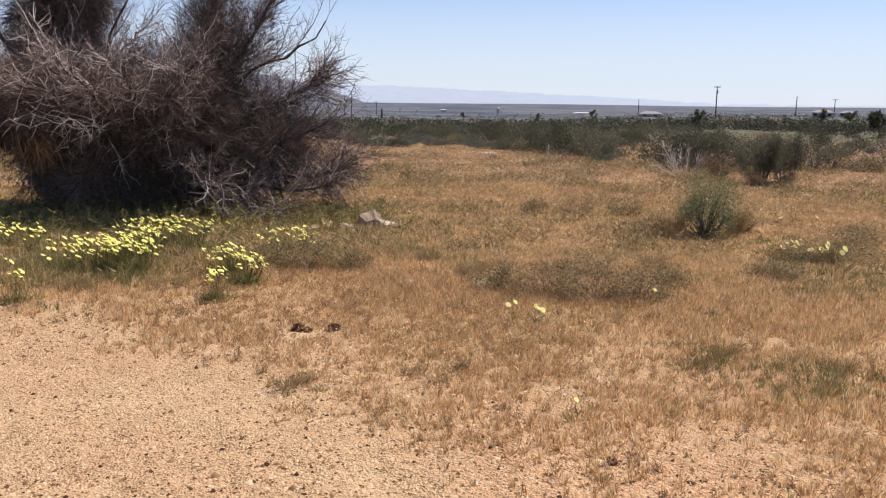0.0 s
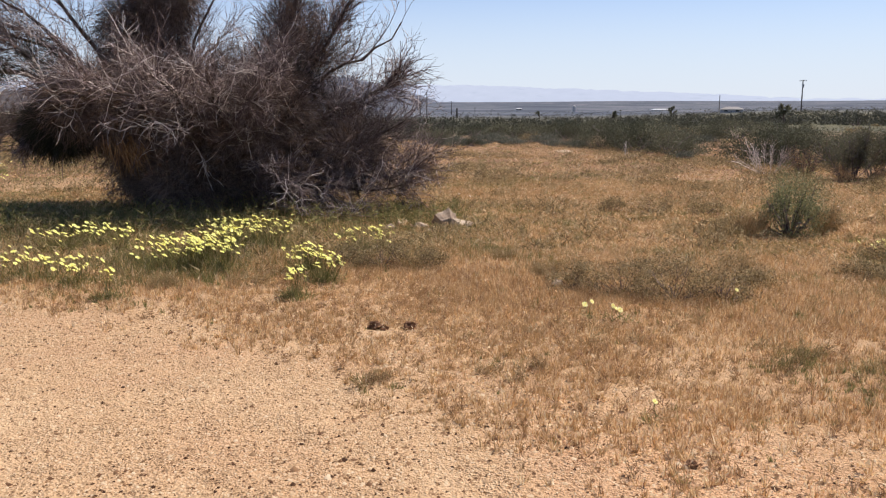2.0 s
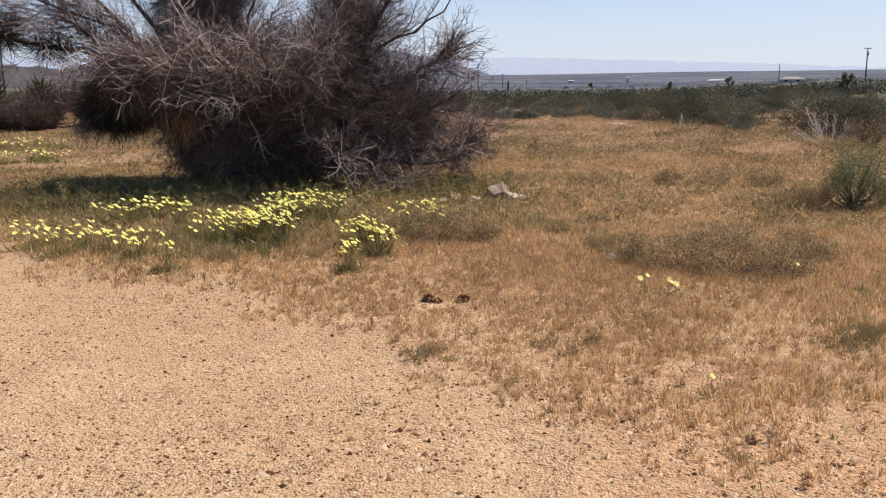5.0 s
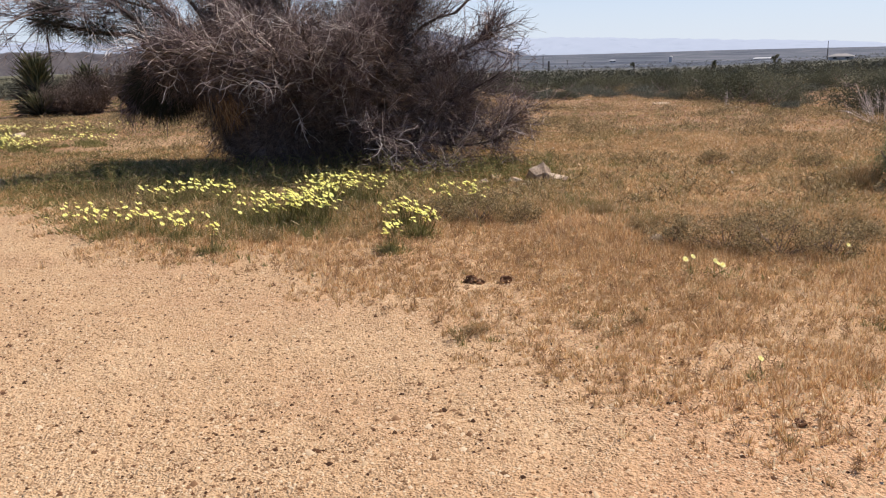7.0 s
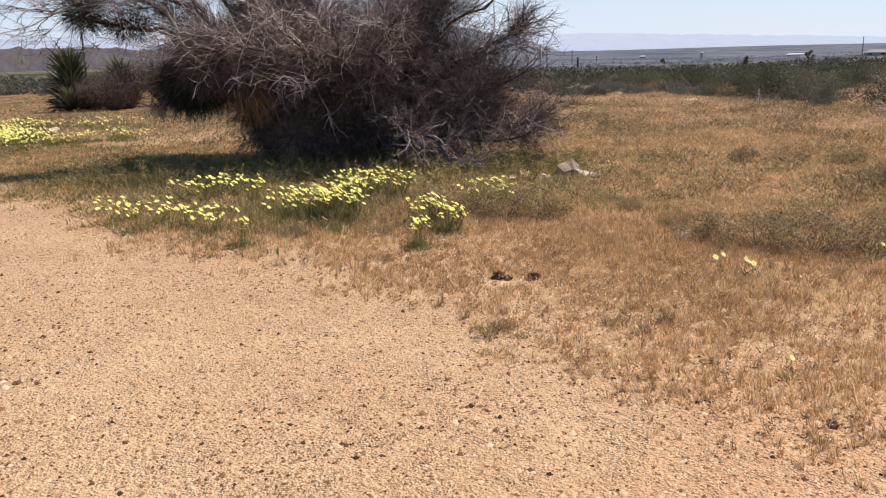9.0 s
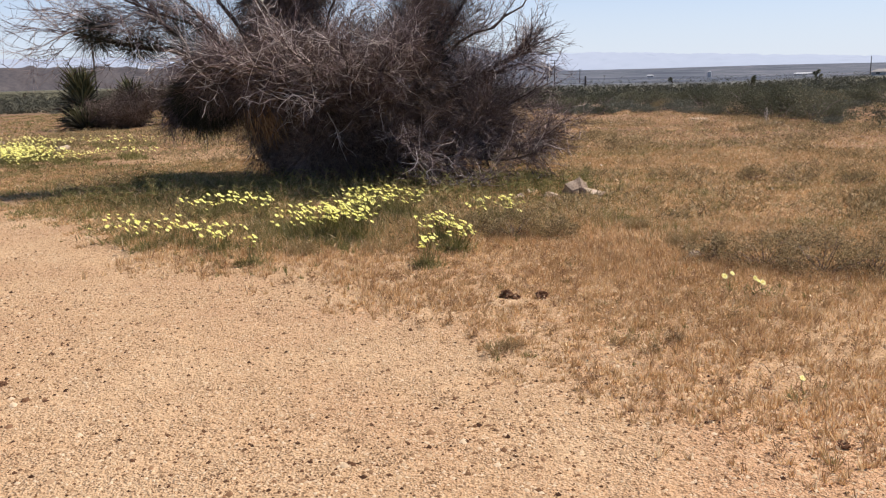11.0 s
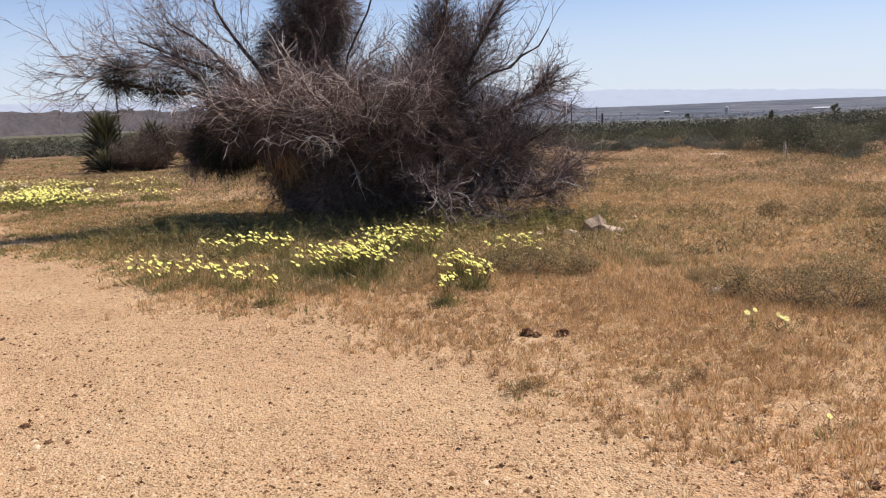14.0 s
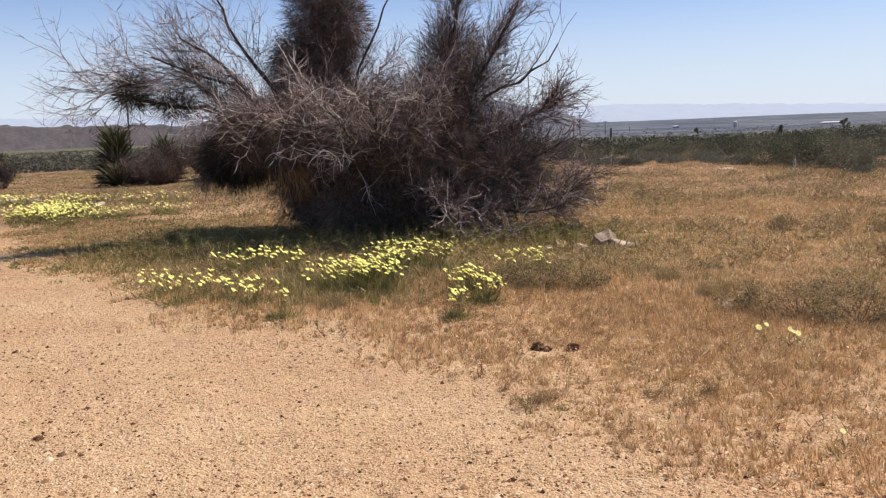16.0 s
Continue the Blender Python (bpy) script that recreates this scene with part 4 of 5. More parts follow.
def far_scrub(n, az0, az1, near, reach, power):
    az = np.radians(rng.uniform(az0, az1, n))
    r = near + reach * rng.uniform(0, 1, n) ** power
    x, y = r * np.sin(az), r * np.cos(az)
    size = rng.uniform(0.5, 1.3, n) * np.where(az < -0.2, 0.6, 1.0)
    per = 34
    q = unit(rng.normal(size=(n, per, 3))) * rng.uniform(0.2, 1, (n, per, 1)) ** 0.8
    q[..., 2] = np.abs(q[..., 2])
    at = np.stack([x, y, fall(x, y)], -1)[:, None] + q * size[:, None, None] * np.array([1.2, 1.2, 0.75])
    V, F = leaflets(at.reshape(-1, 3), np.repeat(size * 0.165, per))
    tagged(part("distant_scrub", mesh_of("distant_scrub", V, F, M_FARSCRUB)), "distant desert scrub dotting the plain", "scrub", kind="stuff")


far_scrub(5200, -46, 48, 62, 900, 1.9)
far_scrub(3000, -46, -11, 50, 330, 1.6)


# ---- yucca and its neighbours ----
def yucca(height, leaves, R):
    ob = tagged(new("yucca"), "tall spiky green yucca at the edge of the field", "yucca")
    s = np.linspace(0, 1, 7)
    p = np.stack([0.05 * np.sin(s * 3), 0.04 * s, s * height], -1)[None]
    V, F = tube_arrays(p, taper(1, 7, 0.17, 0.12), 9)
    part("trunk", mesh_of("trunk", V, F, M_BARK, smooth=True), ob)
    for lo, hi, n, tilt, mat, name in ((0.55, 1.0, leaves, (0.05, 0.85), M_YUCCA, "foliage"), (0.05, 0.6, leaves, (0.7, 1.5), M_OLIVE, "foliage"), (0.0, 0.45, leaves // 2, (1.3, 2.1), M_DEAD, "dead_foliage")):
        t, az = rng.uniform(lo, hi, n), rng.uniform(0, 2 * np.pi, n)
        ti = rng.uniform(*tilt, n)
        head = np.stack([np.cos(az) * np.sin(ti), np.sin(az) * np.sin(ti), np.cos(ti)], -1)
        at = np.stack([0.1 * np.cos(az), 0.1 * np.sin(az), t * height], -1)
        V, F = blades(at, head, rng.uniform(0.7, 1.0, n) * R, 0.05, 0.12)
        tagged(part(name, mesh_of(name, V, F, mat), ob), kind="stuff")
    return ob


put(yucca(1.4, 260, 0.92), -12.45, 25.6, 30)
tagged(put(yucca(1.15, 150, 0.7), -11.3, 26.6, 140), "spiky yucca among dark dry bushes")
for gx, gy, gh, gn, gr, gl in ((-12.15, 25.05, 0.2, 110, 0.85, "low spiky yucca beside a taller yucca"),):
    tagged(put(yucca(gh, gn, gr), gx, gy, gx * 50), gl)
put(shrub("dry_bush", 1.1, 1.0, 110, 1500, 2400, 0.028, M_BARK, M_DEAD, "dark dry bush leaning on a yucca", 0.3, 0.1, 6, 0.2, 0.3), -11.7, 25.2, 10)
put(shrub("dry_bush", 1.0, 0.95, 110, 1500, 2600, 0.026, M_BARK, M_DEAD, "dark dry bush in front of a yucca", 0.2, 0.05, 6, 0.15, 0.3), -11.2, 25.5, 50)
put(shrub("dry_bush", 1.1, 1.35, 100, 1300, 4200, 0.026, M_BARK, M_DEAD, "dark dry twiggy bush behind a yucca", 0.35, 0.1, 6, 0.2, 0.2), -11.1, 26.3, 80)
put(shrub("dry_bush", 1.2, 1.55, 100, 1300, 4200, 0.026, M_BARK, M_DEAD, "tall dark twiggy bush behind a yucca", 0.35, 0.1, 6, 0.2, 0.2), -10.3, 27.6, 130)
put(shrub("dry_bush", 1.0, 1.05, 90, 1000, 5000, 0.026, M_BARK, M_DEAD, "dark twiggy bush behind the great tree", 0.35, 0.1, 6, 0.2, 0.2), -9.2, 27.2, 200)
put(shrub("green_bush", 0.6, 0.85, 40, 400, 2200, 0.03, M_TWIG, M_OLIVE, "dark green bush at the field's edge", 0.3), -16.95, 26.6, 200)


def joshua_tree(height, arms, label):
    """A forked trunk whose ends carry spiky rosettes."""
    ob = tagged(new("joshua_tree"), label, "tree")
    a = grow(np.zeros((1, 3)), np.array([[0.05, 0.0, 1.0]]), height * 0.55, 6, 0.1, 0.05)
    b = spawn(a, arms, (0.5, 1.0), (25, 60), (height * 0.25, height * 0.45), 5, 0.5, 0.1)
    V, F = tube_arrays(a, taper(1, 6, height * 0.045, height * 0.03), 8)
    part("trunk", mesh_of("trunk", V, F, M_BARK, smooth=True), ob)
    for one in b:
        V, F = tube_arrays(one[None], taper(1, 5, height * 0.03, height * 0.025), 6)
        arm = part("arm", mesh_of("arm", V, F, M_BARK, smooth=True), ob)
        n = 90
        q = unit(rng.normal(size=(n, 3)))
        V, F = blades(one[-1] + q * 0.05 - np.array([0, 0, 1]) * height * 0.12 * rng.uniform(0, 1, (n, 1)), q + [0, 0, 0.3], height * 0.13, height * 0.022, 0.2)
        part("rosette", mesh_of("rosette", V, F, M_SCRUB), arm)
    return ob


for az, r, h, arms in ((16.7, 95, 2.4, 5), (27.4, 60, 2.1, 7), (34.6, 85, 2.4, 8), (36.2, 80, 2.4, 7), (37.9, 48, 2.3, 8), (-32.2, 42, 1.9, 3), (20.6, 140, 3.2, 5), (12.0, 180, 3.4, 4), (-29.1, 130, 1.7, 3)):
    x, y = r * math.sin(radians(az)), r * math.cos(radians(az))
    put(joshua_tree(h * 0.72, arms, "dark joshua tree above the scrub" if r < 90 else "small far joshua tree above the scrub"), x, y, az * 40)


# ---- poles and far houses ----
def utility_pole(az, top, r, arms, label, thick=0.14):
    x, y = r * math.sin(radians(az)), r * math.cos(radians(az))
    z0 = ground_z(x, y)
    h = 1.5 + r * math.tan(radians(top)) - z0
    ob = tagged(new("utility_pole"), label, "pole", group="utility poles")
    ob.matrix_basis = pose(x, y, z0, 0, 0, -az + 12)
    V, F = tube_arrays(np.array([[[0, 0, -0.3], [0, 0, h * 0.5], [0, 0, h]]]), np.array([[thick, thick * 0.85, thick * 0.7]]), 8)
    part("pole", mesh_of("pole", V, F, M_POLE, smooth=True), ob)
    for k, (drop, half) in enumerate(arms):
        V, F = tube_arrays(np.array([[[-half, -0.12, h - drop], [0, -0.12, h - drop], [half, -0.12, h - drop]]]), np.full((1, 3), 0.09), 4)
        arm = part("crossarm", mesh_of("crossarm", V, F, M_POLE), ob)
        for s in (-0.92, -0.45, 0.45, 0.92):
            V, F = tube_arrays(np.array([[[s * half, -0.12, h - drop + 0.05], [s * half, -0.12, h - drop + 0.18], [s * half, -0.12, h - drop + 0.3]]]), np.array([[0.05, 0.08, 0.04]]), 6)
            part("insulator", mesh_of("insulator", V, F, M_STEEL), arm)
    return ob, h


p1, h1 = utility_pole(28.33, 1.05, 260, [(0.25, 0.9)], "wooden utility pole with crossarm and transformer", 0.2)
V, F = tube_arrays(np.array([[[0.0, -0.42, h1 - 2.1], [0.0, -0.42, h1 - 1.6], [0.0, -0.42, h1 - 1.1]]]), np.array([[0.26, 0.3, 0.26]]), 10)
part("transformer", mesh_of("transformer", V, F, M_STEEL, smooth=True), p1, "grey steel transformer can")
for az, top, r, arms, thick in ((23.49, 0.18, 400, [], 0.2), (33.08, 0.46, 350, [], 0.2), (35.25, 0.3, 450, [(0.2, 1.3)], 0.22), (4.44, 0.49, 350, [(0.2, 1.9), (1.3, 1.2)], 0.2), (3.99, 0.27, 430, [(0.3, 1.2)], 0.2),
                                (6.09, -0.16, 520, [(0.3, 1.2)], 0.24), (6.46, -0.62, 330, [], 0.45), (7.67, -0.58, 800, [(0.3, 1.5)], 0.3), (8.81, -0.7, 950, [(0.3, 1.5)], 0.3), (-25.03, 3.29, 100, [(0.3, 1.1)], 0.11)):
    utility_pole(az, top, r, arms, "dark wooden utility pole" + (" with crossarm" if arms else ""), thick)


def box(name, x0, x1, y0, y1, z0, z1, mat, parent, label=""):
    bm = bmesh.new()
    bmesh.ops.create_cube(bm, size=1.0)
    for v in bm.verts:
        v.co = Vector(((x0 + x1) / 2 + v.co.x * (x1 - x0), (y0 + y1) / 2 + v.co.y * (y1 - y0), (z0 + z1) / 2 + v.co.z * (z1 - z0)))
    bmesh.ops.bevel(bm, geom=bm.edges[:], offset=0.03, segments=1, affect="EDGES")
    me = bpy.data.meshes.new(name)
    bm.to_mesh(me)
    bm.free()
    me.materials.append(mat)
    return part(name, me, parent, label)


def house(az, r, w, h, label, windows=3, roofing=None):
    x, y = r * math.sin(radians(az)), r * math.cos(radians(az))
    ob = tagged(new("house"), label, "house")
    ob.matrix_basis = pose(x, y, ground_z(x, y) - 0.1, 0, 0, -az)
    box("wall", -w / 2, w / 2, 0, 7, 0, h, M_STUCCO, ob)
    bm = bmesh.new()
    lo, hi = h + 0.01, h + 0.9
    vs = [bm.verts.new(c) for c in ((-w / 2 - 0.5, -0.5, lo), (w / 2 + 0.5, -0.5, lo), (w / 2 + 0.5, 7.5, lo), (-w / 2 - 0.5, 7.5, lo), (-w / 2 + 2, 3.5, hi), (w / 2 - 2, 3.5, hi))]
    for f in ((0, 1, 5, 4), (2, 3, 4, 5), (1, 2, 5), (3, 0, 4), (3, 2, 1, 0)):
        bm.faces.new([vs[i] for i in f])
    me = bpy.data.meshes.new("roof")
    bm.to_mesh(me)
    bm.free()
    me.materials.append(roofing or M_ROOF)
    part("roof", me, ob)
    for k in range(windows):
        cx = -w / 2 + (k + 0.5) * w / windows
        box("window", cx - 0.6, cx + 0.6, -0.06, 0.05, h * 0.4, h * 0.8, M_PANE, ob)


house(34.6, 330, 7, 1.9, "low pale stucco house far off in the scrub")
house(36.0, 380, 6, 1.9, "low pale stucco house far off in the scrub")
house(19.9, 760, 17, 0.8, "long low pale building far off on the plain", 8, M_PALEROOF)
house(24.25, 330, 8, 1.3, "low brown-roofed house far off in the scrub", 2)
house(10.6, 1000, 7, 2.2, "small white building far off on the plain", 2, M_PALEROOF)


def water_tank(az, r, radius, height):
    x, y = r * math.sin(radians(az)), r * math.cos(radians(az))
    ob = tagged(new("water_tank"), "white cylindrical water tank far off on the plain", "tank")
    ob.matrix_basis = pose(x, y, ground_z(x, y), 0, 0, 0)
    V, F = tube_arrays(np.array([[[0, 0, -0.3], [0, 0, height * 0.5], [0, 0, height]]]), np.full((1, 3), radius), 16)
    part("shell", mesh_of("shell", V, F, M_STUCCO, smooth=True), ob)
    V, F = tube_arrays(np.array([[[0, 0, height], [0, 0, height + 0.5], [0, 0, height + 1.1]]]), np.array([[radius, radius * 0.6, 0.05]]), 16)
    part("cap", mesh_of("cap", V, F, M_STUCCO), ob)


water_tank(14.28, 850, 1.8, 5.0)

# ---- rocks and clods ----
for k, (x, y, sx, sy, sz, turn, mat, label) in enumerate((
        (1.02, 10.06, 0.17, 0.14, 0.17, 20, M_DARKROCK, "dark angular granite rock in dry grass"), (1.22, 9.95, 0.17, 0.12, 0.11, -20, M_ROCK, "long pale granite rock in dry grass"),
        (0.70, 9.9, 0.16, 0.10, 0.055, 5, M_ROCK, "flat pale granite rock in dry grass"), (0.48, 10.15, 0.12, 0.1, 0.06, 50, M_ROCK, "small grey granite rock in dry grass"),
        (0.36, 9.85, 0.09, 0.07, 0.05, 70, M_DARKROCK, "small dark granite rock in dry grass"), (1.12, 10.3, 0.12, 0.1, 0.1, 10, M_ROCK, "pale granite rock in dry grass"),
        (-9.15, 17.69, 0.17, 0.14, 0.13, 0, M_ROCK, "pale granite rock among yellow flowers"), (-11.62, 19.41, 0.20, 0.15, 0.13, 30, M_ROCK, "grey granite rock among yellow flowers"),
        (-12.27, 19.48, 0.24, 0.2, 0.17, 60, M_DARKROCK, "dark granite rock among yellow flowers"), (-9.0, 25.8, 0.4, 0.3, 0.25, 10, M_ROCK, "pale granite rock beside dry bushes"),
        (5.75, 23.4, 0.3, 0.15, 0.05, 10, M_ROCK, "flat pale rock at the field's edge"), (7.0, 21.2, 0.28, 0.15, 0.05, -10, M_ROCK, "flat pale rock at the field's edge"),
        (1.57, 6.47, 0.07, 0.04, 0.05, 40, M_DARKROCK, "small brown stone in dry grass"))):
    ob = part("rock", stone_mesh("rock", mat, k + 1, 0.35, 3, 0.6), at=pose(x, y, ground_z(x, y) + sz * 0.25, 8 * math.sin(k * 2.0), 6 * math.cos(k * 3.0), turn) @ Matrix.Diagonal((sx, sy, sz / 0.6, 1)))
    tagged(ob, label, "rock")
for k, (x, y, sx, sy, sz, turn) in enumerate(((0.09, 5.41, 0.046, 0.03, 0.028, -25), (0.155, 5.37, 0.026, 0.02, 0.018, 10), (0.32, 5.37, 0.042, 0.03, 0.028, 20), (1.37, 3.17, 0.024, 0.02, 0.017, 0), (-2.52, 3.95, 0.026, 0.02, 0.011, 20), (-2.28, 3.74, 0.018, 0.014, 0.010, 50))):
    ob = part("clod", stone_mesh("clod", M_DUNG, k + 31, 0.55, 3, 0.75, False), at=pose(x, y, ground_z(x, y) + sz * 0.5, 0, 0, turn) @ Matrix.Diagonal((sx, sy, sz / 0.75, 1)))
    tagged(ob, "dark brown dry clod lying on the sand", "clod")


# ---- flowers ----
def flower_mesh(name, mat, r=0.026):
    """A daisy head: two whorls of blunt petals round a small domed eye."""
    V, F, M = [], [], []
    for whorl, (n, rr, lift) in enumerate(((11, r, 0.06), (8, r * 0.68, 0.16))):
        for i in range(n):
            a, w = 2 * math.pi * (i + 0.5 * whorl) / n, math.pi / n * 0.95
            b = len(V)
            for rad, off, up in ((0.12, 0, 0), (0.62, -w, 0.6), (1.0, -w * 0.75, 1.0), (1.0, w * 0.75, 1.0), (0.62, w, 0.6)):
                V.append((rr * rad * math.cos(a + off), rr * rad * math.sin(a + off), rr * lift * up + 0.002 * whorl))
            F += [(b, b + 1, b + 2), (b, b + 2, b + 3), (b, b + 3, b + 4)]
            M += [0, 0, 0]
    b = len(V)
    V.append((0, 0, r * 0.26))
    for i in range(7):
        a = 2 * math.pi * i / 7
        V.append((r * 0.24 * math.cos(a), r * 0.24 * math.sin(a), r * 0.12))
    for i in range(7):
        F.append((b, b + 1 + i, b + 1 + (i + 1) % 7))
        M.append(1)
    me = mesh_of(name, np.array(V), np.array(F), mat)
    me.materials.append(M_EYE)
    me.polygons.foreach_set("material_index", np.array(M, np.int32))
    return me


HEADS = [flower_mesh("flower_head", M_PETAL, r) for r in (0.015, 0.019, 0.024)]
CREAM_HEADS = [flower_mesh("flower_head", M_CREAM, r) for r in (0.023, 0.026, 0.028)]
PALE_HEAD = flower_mesh("flower_head", M_WHITE, 0.018)


def flower_plant(x, y, spread, heads, high=0.22, label="yellow desert dandelion in bloom in the grass", size=1.0, white=False, more=1.0, cream=False):
    ob = tagged(new("desert_dandelion"), label, "flower", group="desert dandelions")
    ob.matrix_basis = pose(x, y, ground_z(x, y) - 0.01)
    heads = max(1, round(heads * more * (2.0 if heads > 3 else 1)))
    pos = rng.normal(0, 0.5, (heads, 2)) * spread
    tops = np.column_stack([pos, high * rng.uniform(0.65, 1.15, heads)])
    base = tops * [0.45, 0.45, 0] + np.column_stack([rng.normal(0, 0.03, (heads, 2)), np.zeros(heads)])
    s = np.linspace(0, 1, 4)[None, :, None]
    P = base[:, None] * (1 - s) + tops[:, None] * s
    P[:, 1:3, :2] += rng.normal(0, 0.012, (heads, 2, 2))
    V, F = tube_arrays(P, taper(heads, 4, 0.003, 0.002))
    tagged(part("stalkwork", mesh_of("stalkwork", V, F, M_GREEN), ob), kind="stuff")
    n = 16 * heads
    at = base[rng.integers(0, heads, n)] + np.column_stack([rng.normal(0, 0.05, (n, 2)), np.zeros(n)])
    head = np.column_stack([rng.normal(0, 0.7, (n, 2)), rng.uniform(0.4, 1.2, n)])
    V, F = blades(at, head, rng.uniform(0.05, 0.15, n), 0.006, 0.3)
    tagged(part("foliage", mesh_of("foliage", V, F, M_GREEN), ob), kind="stuff")
    for p in tops:
        south = rng.uniform(0.5, 0.9) if cream else 0.0
        tilt = Euler((rng.normal(0, 0.2) + 0.03 + south, rng.normal(0, 0.24) + (0.2 if cream else 0.48), rng.uniform(0, 6.28)), 'ZYX')
        m = Matrix.LocRotScale(Vector(p), tilt, Vector((size,) * 3) * rng.uniform(0.85, 1.15))
        part("flower_head", PALE_HEAD if white else (CREAM_HEADS if cream else HEADS)[int(rng.integers(3))], ob, at=m)


for x, y, s, n in ((-3.38, 7.57, 0.22, 9), (-3.06, 7.2, 0.18, 6), (-2.86, 7.4, 0.2, 7), (-2.62, 7.25, 0.14, 5), (-2.37, 7.08, 0.2, 11), (-1.92, 6.52, 0.09, 4)):
    flower_plant(x, y, s, n, more=1.3)
for x, y, s, n in ((-2.97, 8.74, 0.3, 14), (-2.7, 9.0, 0.2, 8), (-2.39, 8.56, 0.14, 7)):
    flower_plant(x, y, s, n, label="yellow desert dandelion in bloom in the tree's shade", more=1.4)
for x, y, s, n in ((-1.74, 7.64, 0.24, 14), (-1.52, 7.55, 0.22, 16), (-1.25, 7.5, 0.2, 12), (-1.42, 7.72, 0.2, 12), (-1.32, 8.6, 0.26, 15), (-1.12, 8.75, 0.3, 18), (-0.89, 8.49, 0.24, 13), (-1.25, 8.2, 0.22, 11)):
    flower_plant(x, y, s * 1.15, n, 0.27, more=1.7)
for x, y, s, n in ((-0.47, 7.33, 0.2, 16), (-0.30, 6.98, 0.22, 13), (-0.50, 6.42, 0.13, 6), (-0.02, 8.25, 0.3, 10), (0.23, 8.29, 0.16, 8)):
    flower_plant(x, y, s, n, 0.24, more=1.6)
for x, y, s, n in ((1.55, 5.5, 0.06, 2), (1.75, 5.42, 0.09, 3), (2.75, 5.75, 0.04, 1), (1.40, 3.66, 0.02, 1)):
    flower_plant(x, y, s, n, 0.12, "single yellow desert dandelion in dry grass" if n < 2 else "few yellow desert dandelions in dry grass", 0.6 if n < 2 else 0.85, cream=True)
for x, y, s, n in ((4.87, 7.75, 0.12, 3), (5.0, 7.66, 0.12, 3), (5.19, 7.5, 0.14, 4), (5.24, 7.15, 0.08, 2)):
    flower_plant(x, y - 0.25, s * 1.3, n, 0.16, "few pale yellow desert dandelions in dry grass", 1.2, cream=True)
for x, y in ((-12.4, 19.4), (-11.8, 18.9), (-9.7, 15.9), (-10.0, 16.7), (-9.2, 15.6), (-9.4, 16.3), (-8.7, 15.2), (-9.3, 16.5), (-8.6, 15.6), (-8.8, 16.1), (-9.9, 17.4), (-8.6, 14.8), (-8.1, 14.3), (-9.0, 14.9)):
    flower_plant(x, y, 0.40, 30, 0.22, "dense patch of yellow desert dandelions in grass", 0.95)
for x, y in ((-11.0, 19.7), (-10.9, 19.8), (-10.3, 18.9), (-9.9, 18.6), (-9.8, 18.8), (-11.5, 19.4), (-8.3, 15.5), (-7.8, 15.0), (-7.9, 15.4), (-7.6, 15.3), (-10.1, 16.1), (-9.4, 15.0)):
    flower_plant(x, y, 0.42, 14, 0.2, "patch of yellow desert dandelions in the far grass", 0.9)
for x, y in ((-9.3, 19.2), (-9.0, 18.9), (-8.6, 18.5), (-8.3, 18.2), (-8.3, 19.4), (-7.7, 18.6), (-7.6, 18.7), (-7.3, 15.7), (-7.2, 16.1), (-7.1, 16.3), (-6.9, 15.9), (-6.6, 15.6), (-7.2, 14.8), (-6.8, 16.1)):
    flower_plant(x, y, 0.42, 6, 0.2, "scattered yellow desert dandelions in the far grass", 0.95)
for _ in range(46):
    az, r = radians(rng.uniform(-33, 40)), rng.uniform(9, 24)
    if az < radians(3):
        r = rng.uniform(18, 30)
    flower_plant(r * math.sin(az), r * math.cos(az), 0.15, int(rng.integers(1, 4)), 0.14, "tiny pale wildflowers in dry grass", 1.0, True)


# ---- grass ----
def near_tree(x, y):
    """How green the herbs are: shaded, damper soil round the tree."""
    return np.maximum(np.clip(1.4 - np.hypot((x + 2.2) / 4.2, (y - 10.4) / 2.6), 0, 1), np.clip(1.3 - np.hypot((x + 1.6) / 2.4, (y - 8.2) / 1.15), 0, 1) * 0.55)


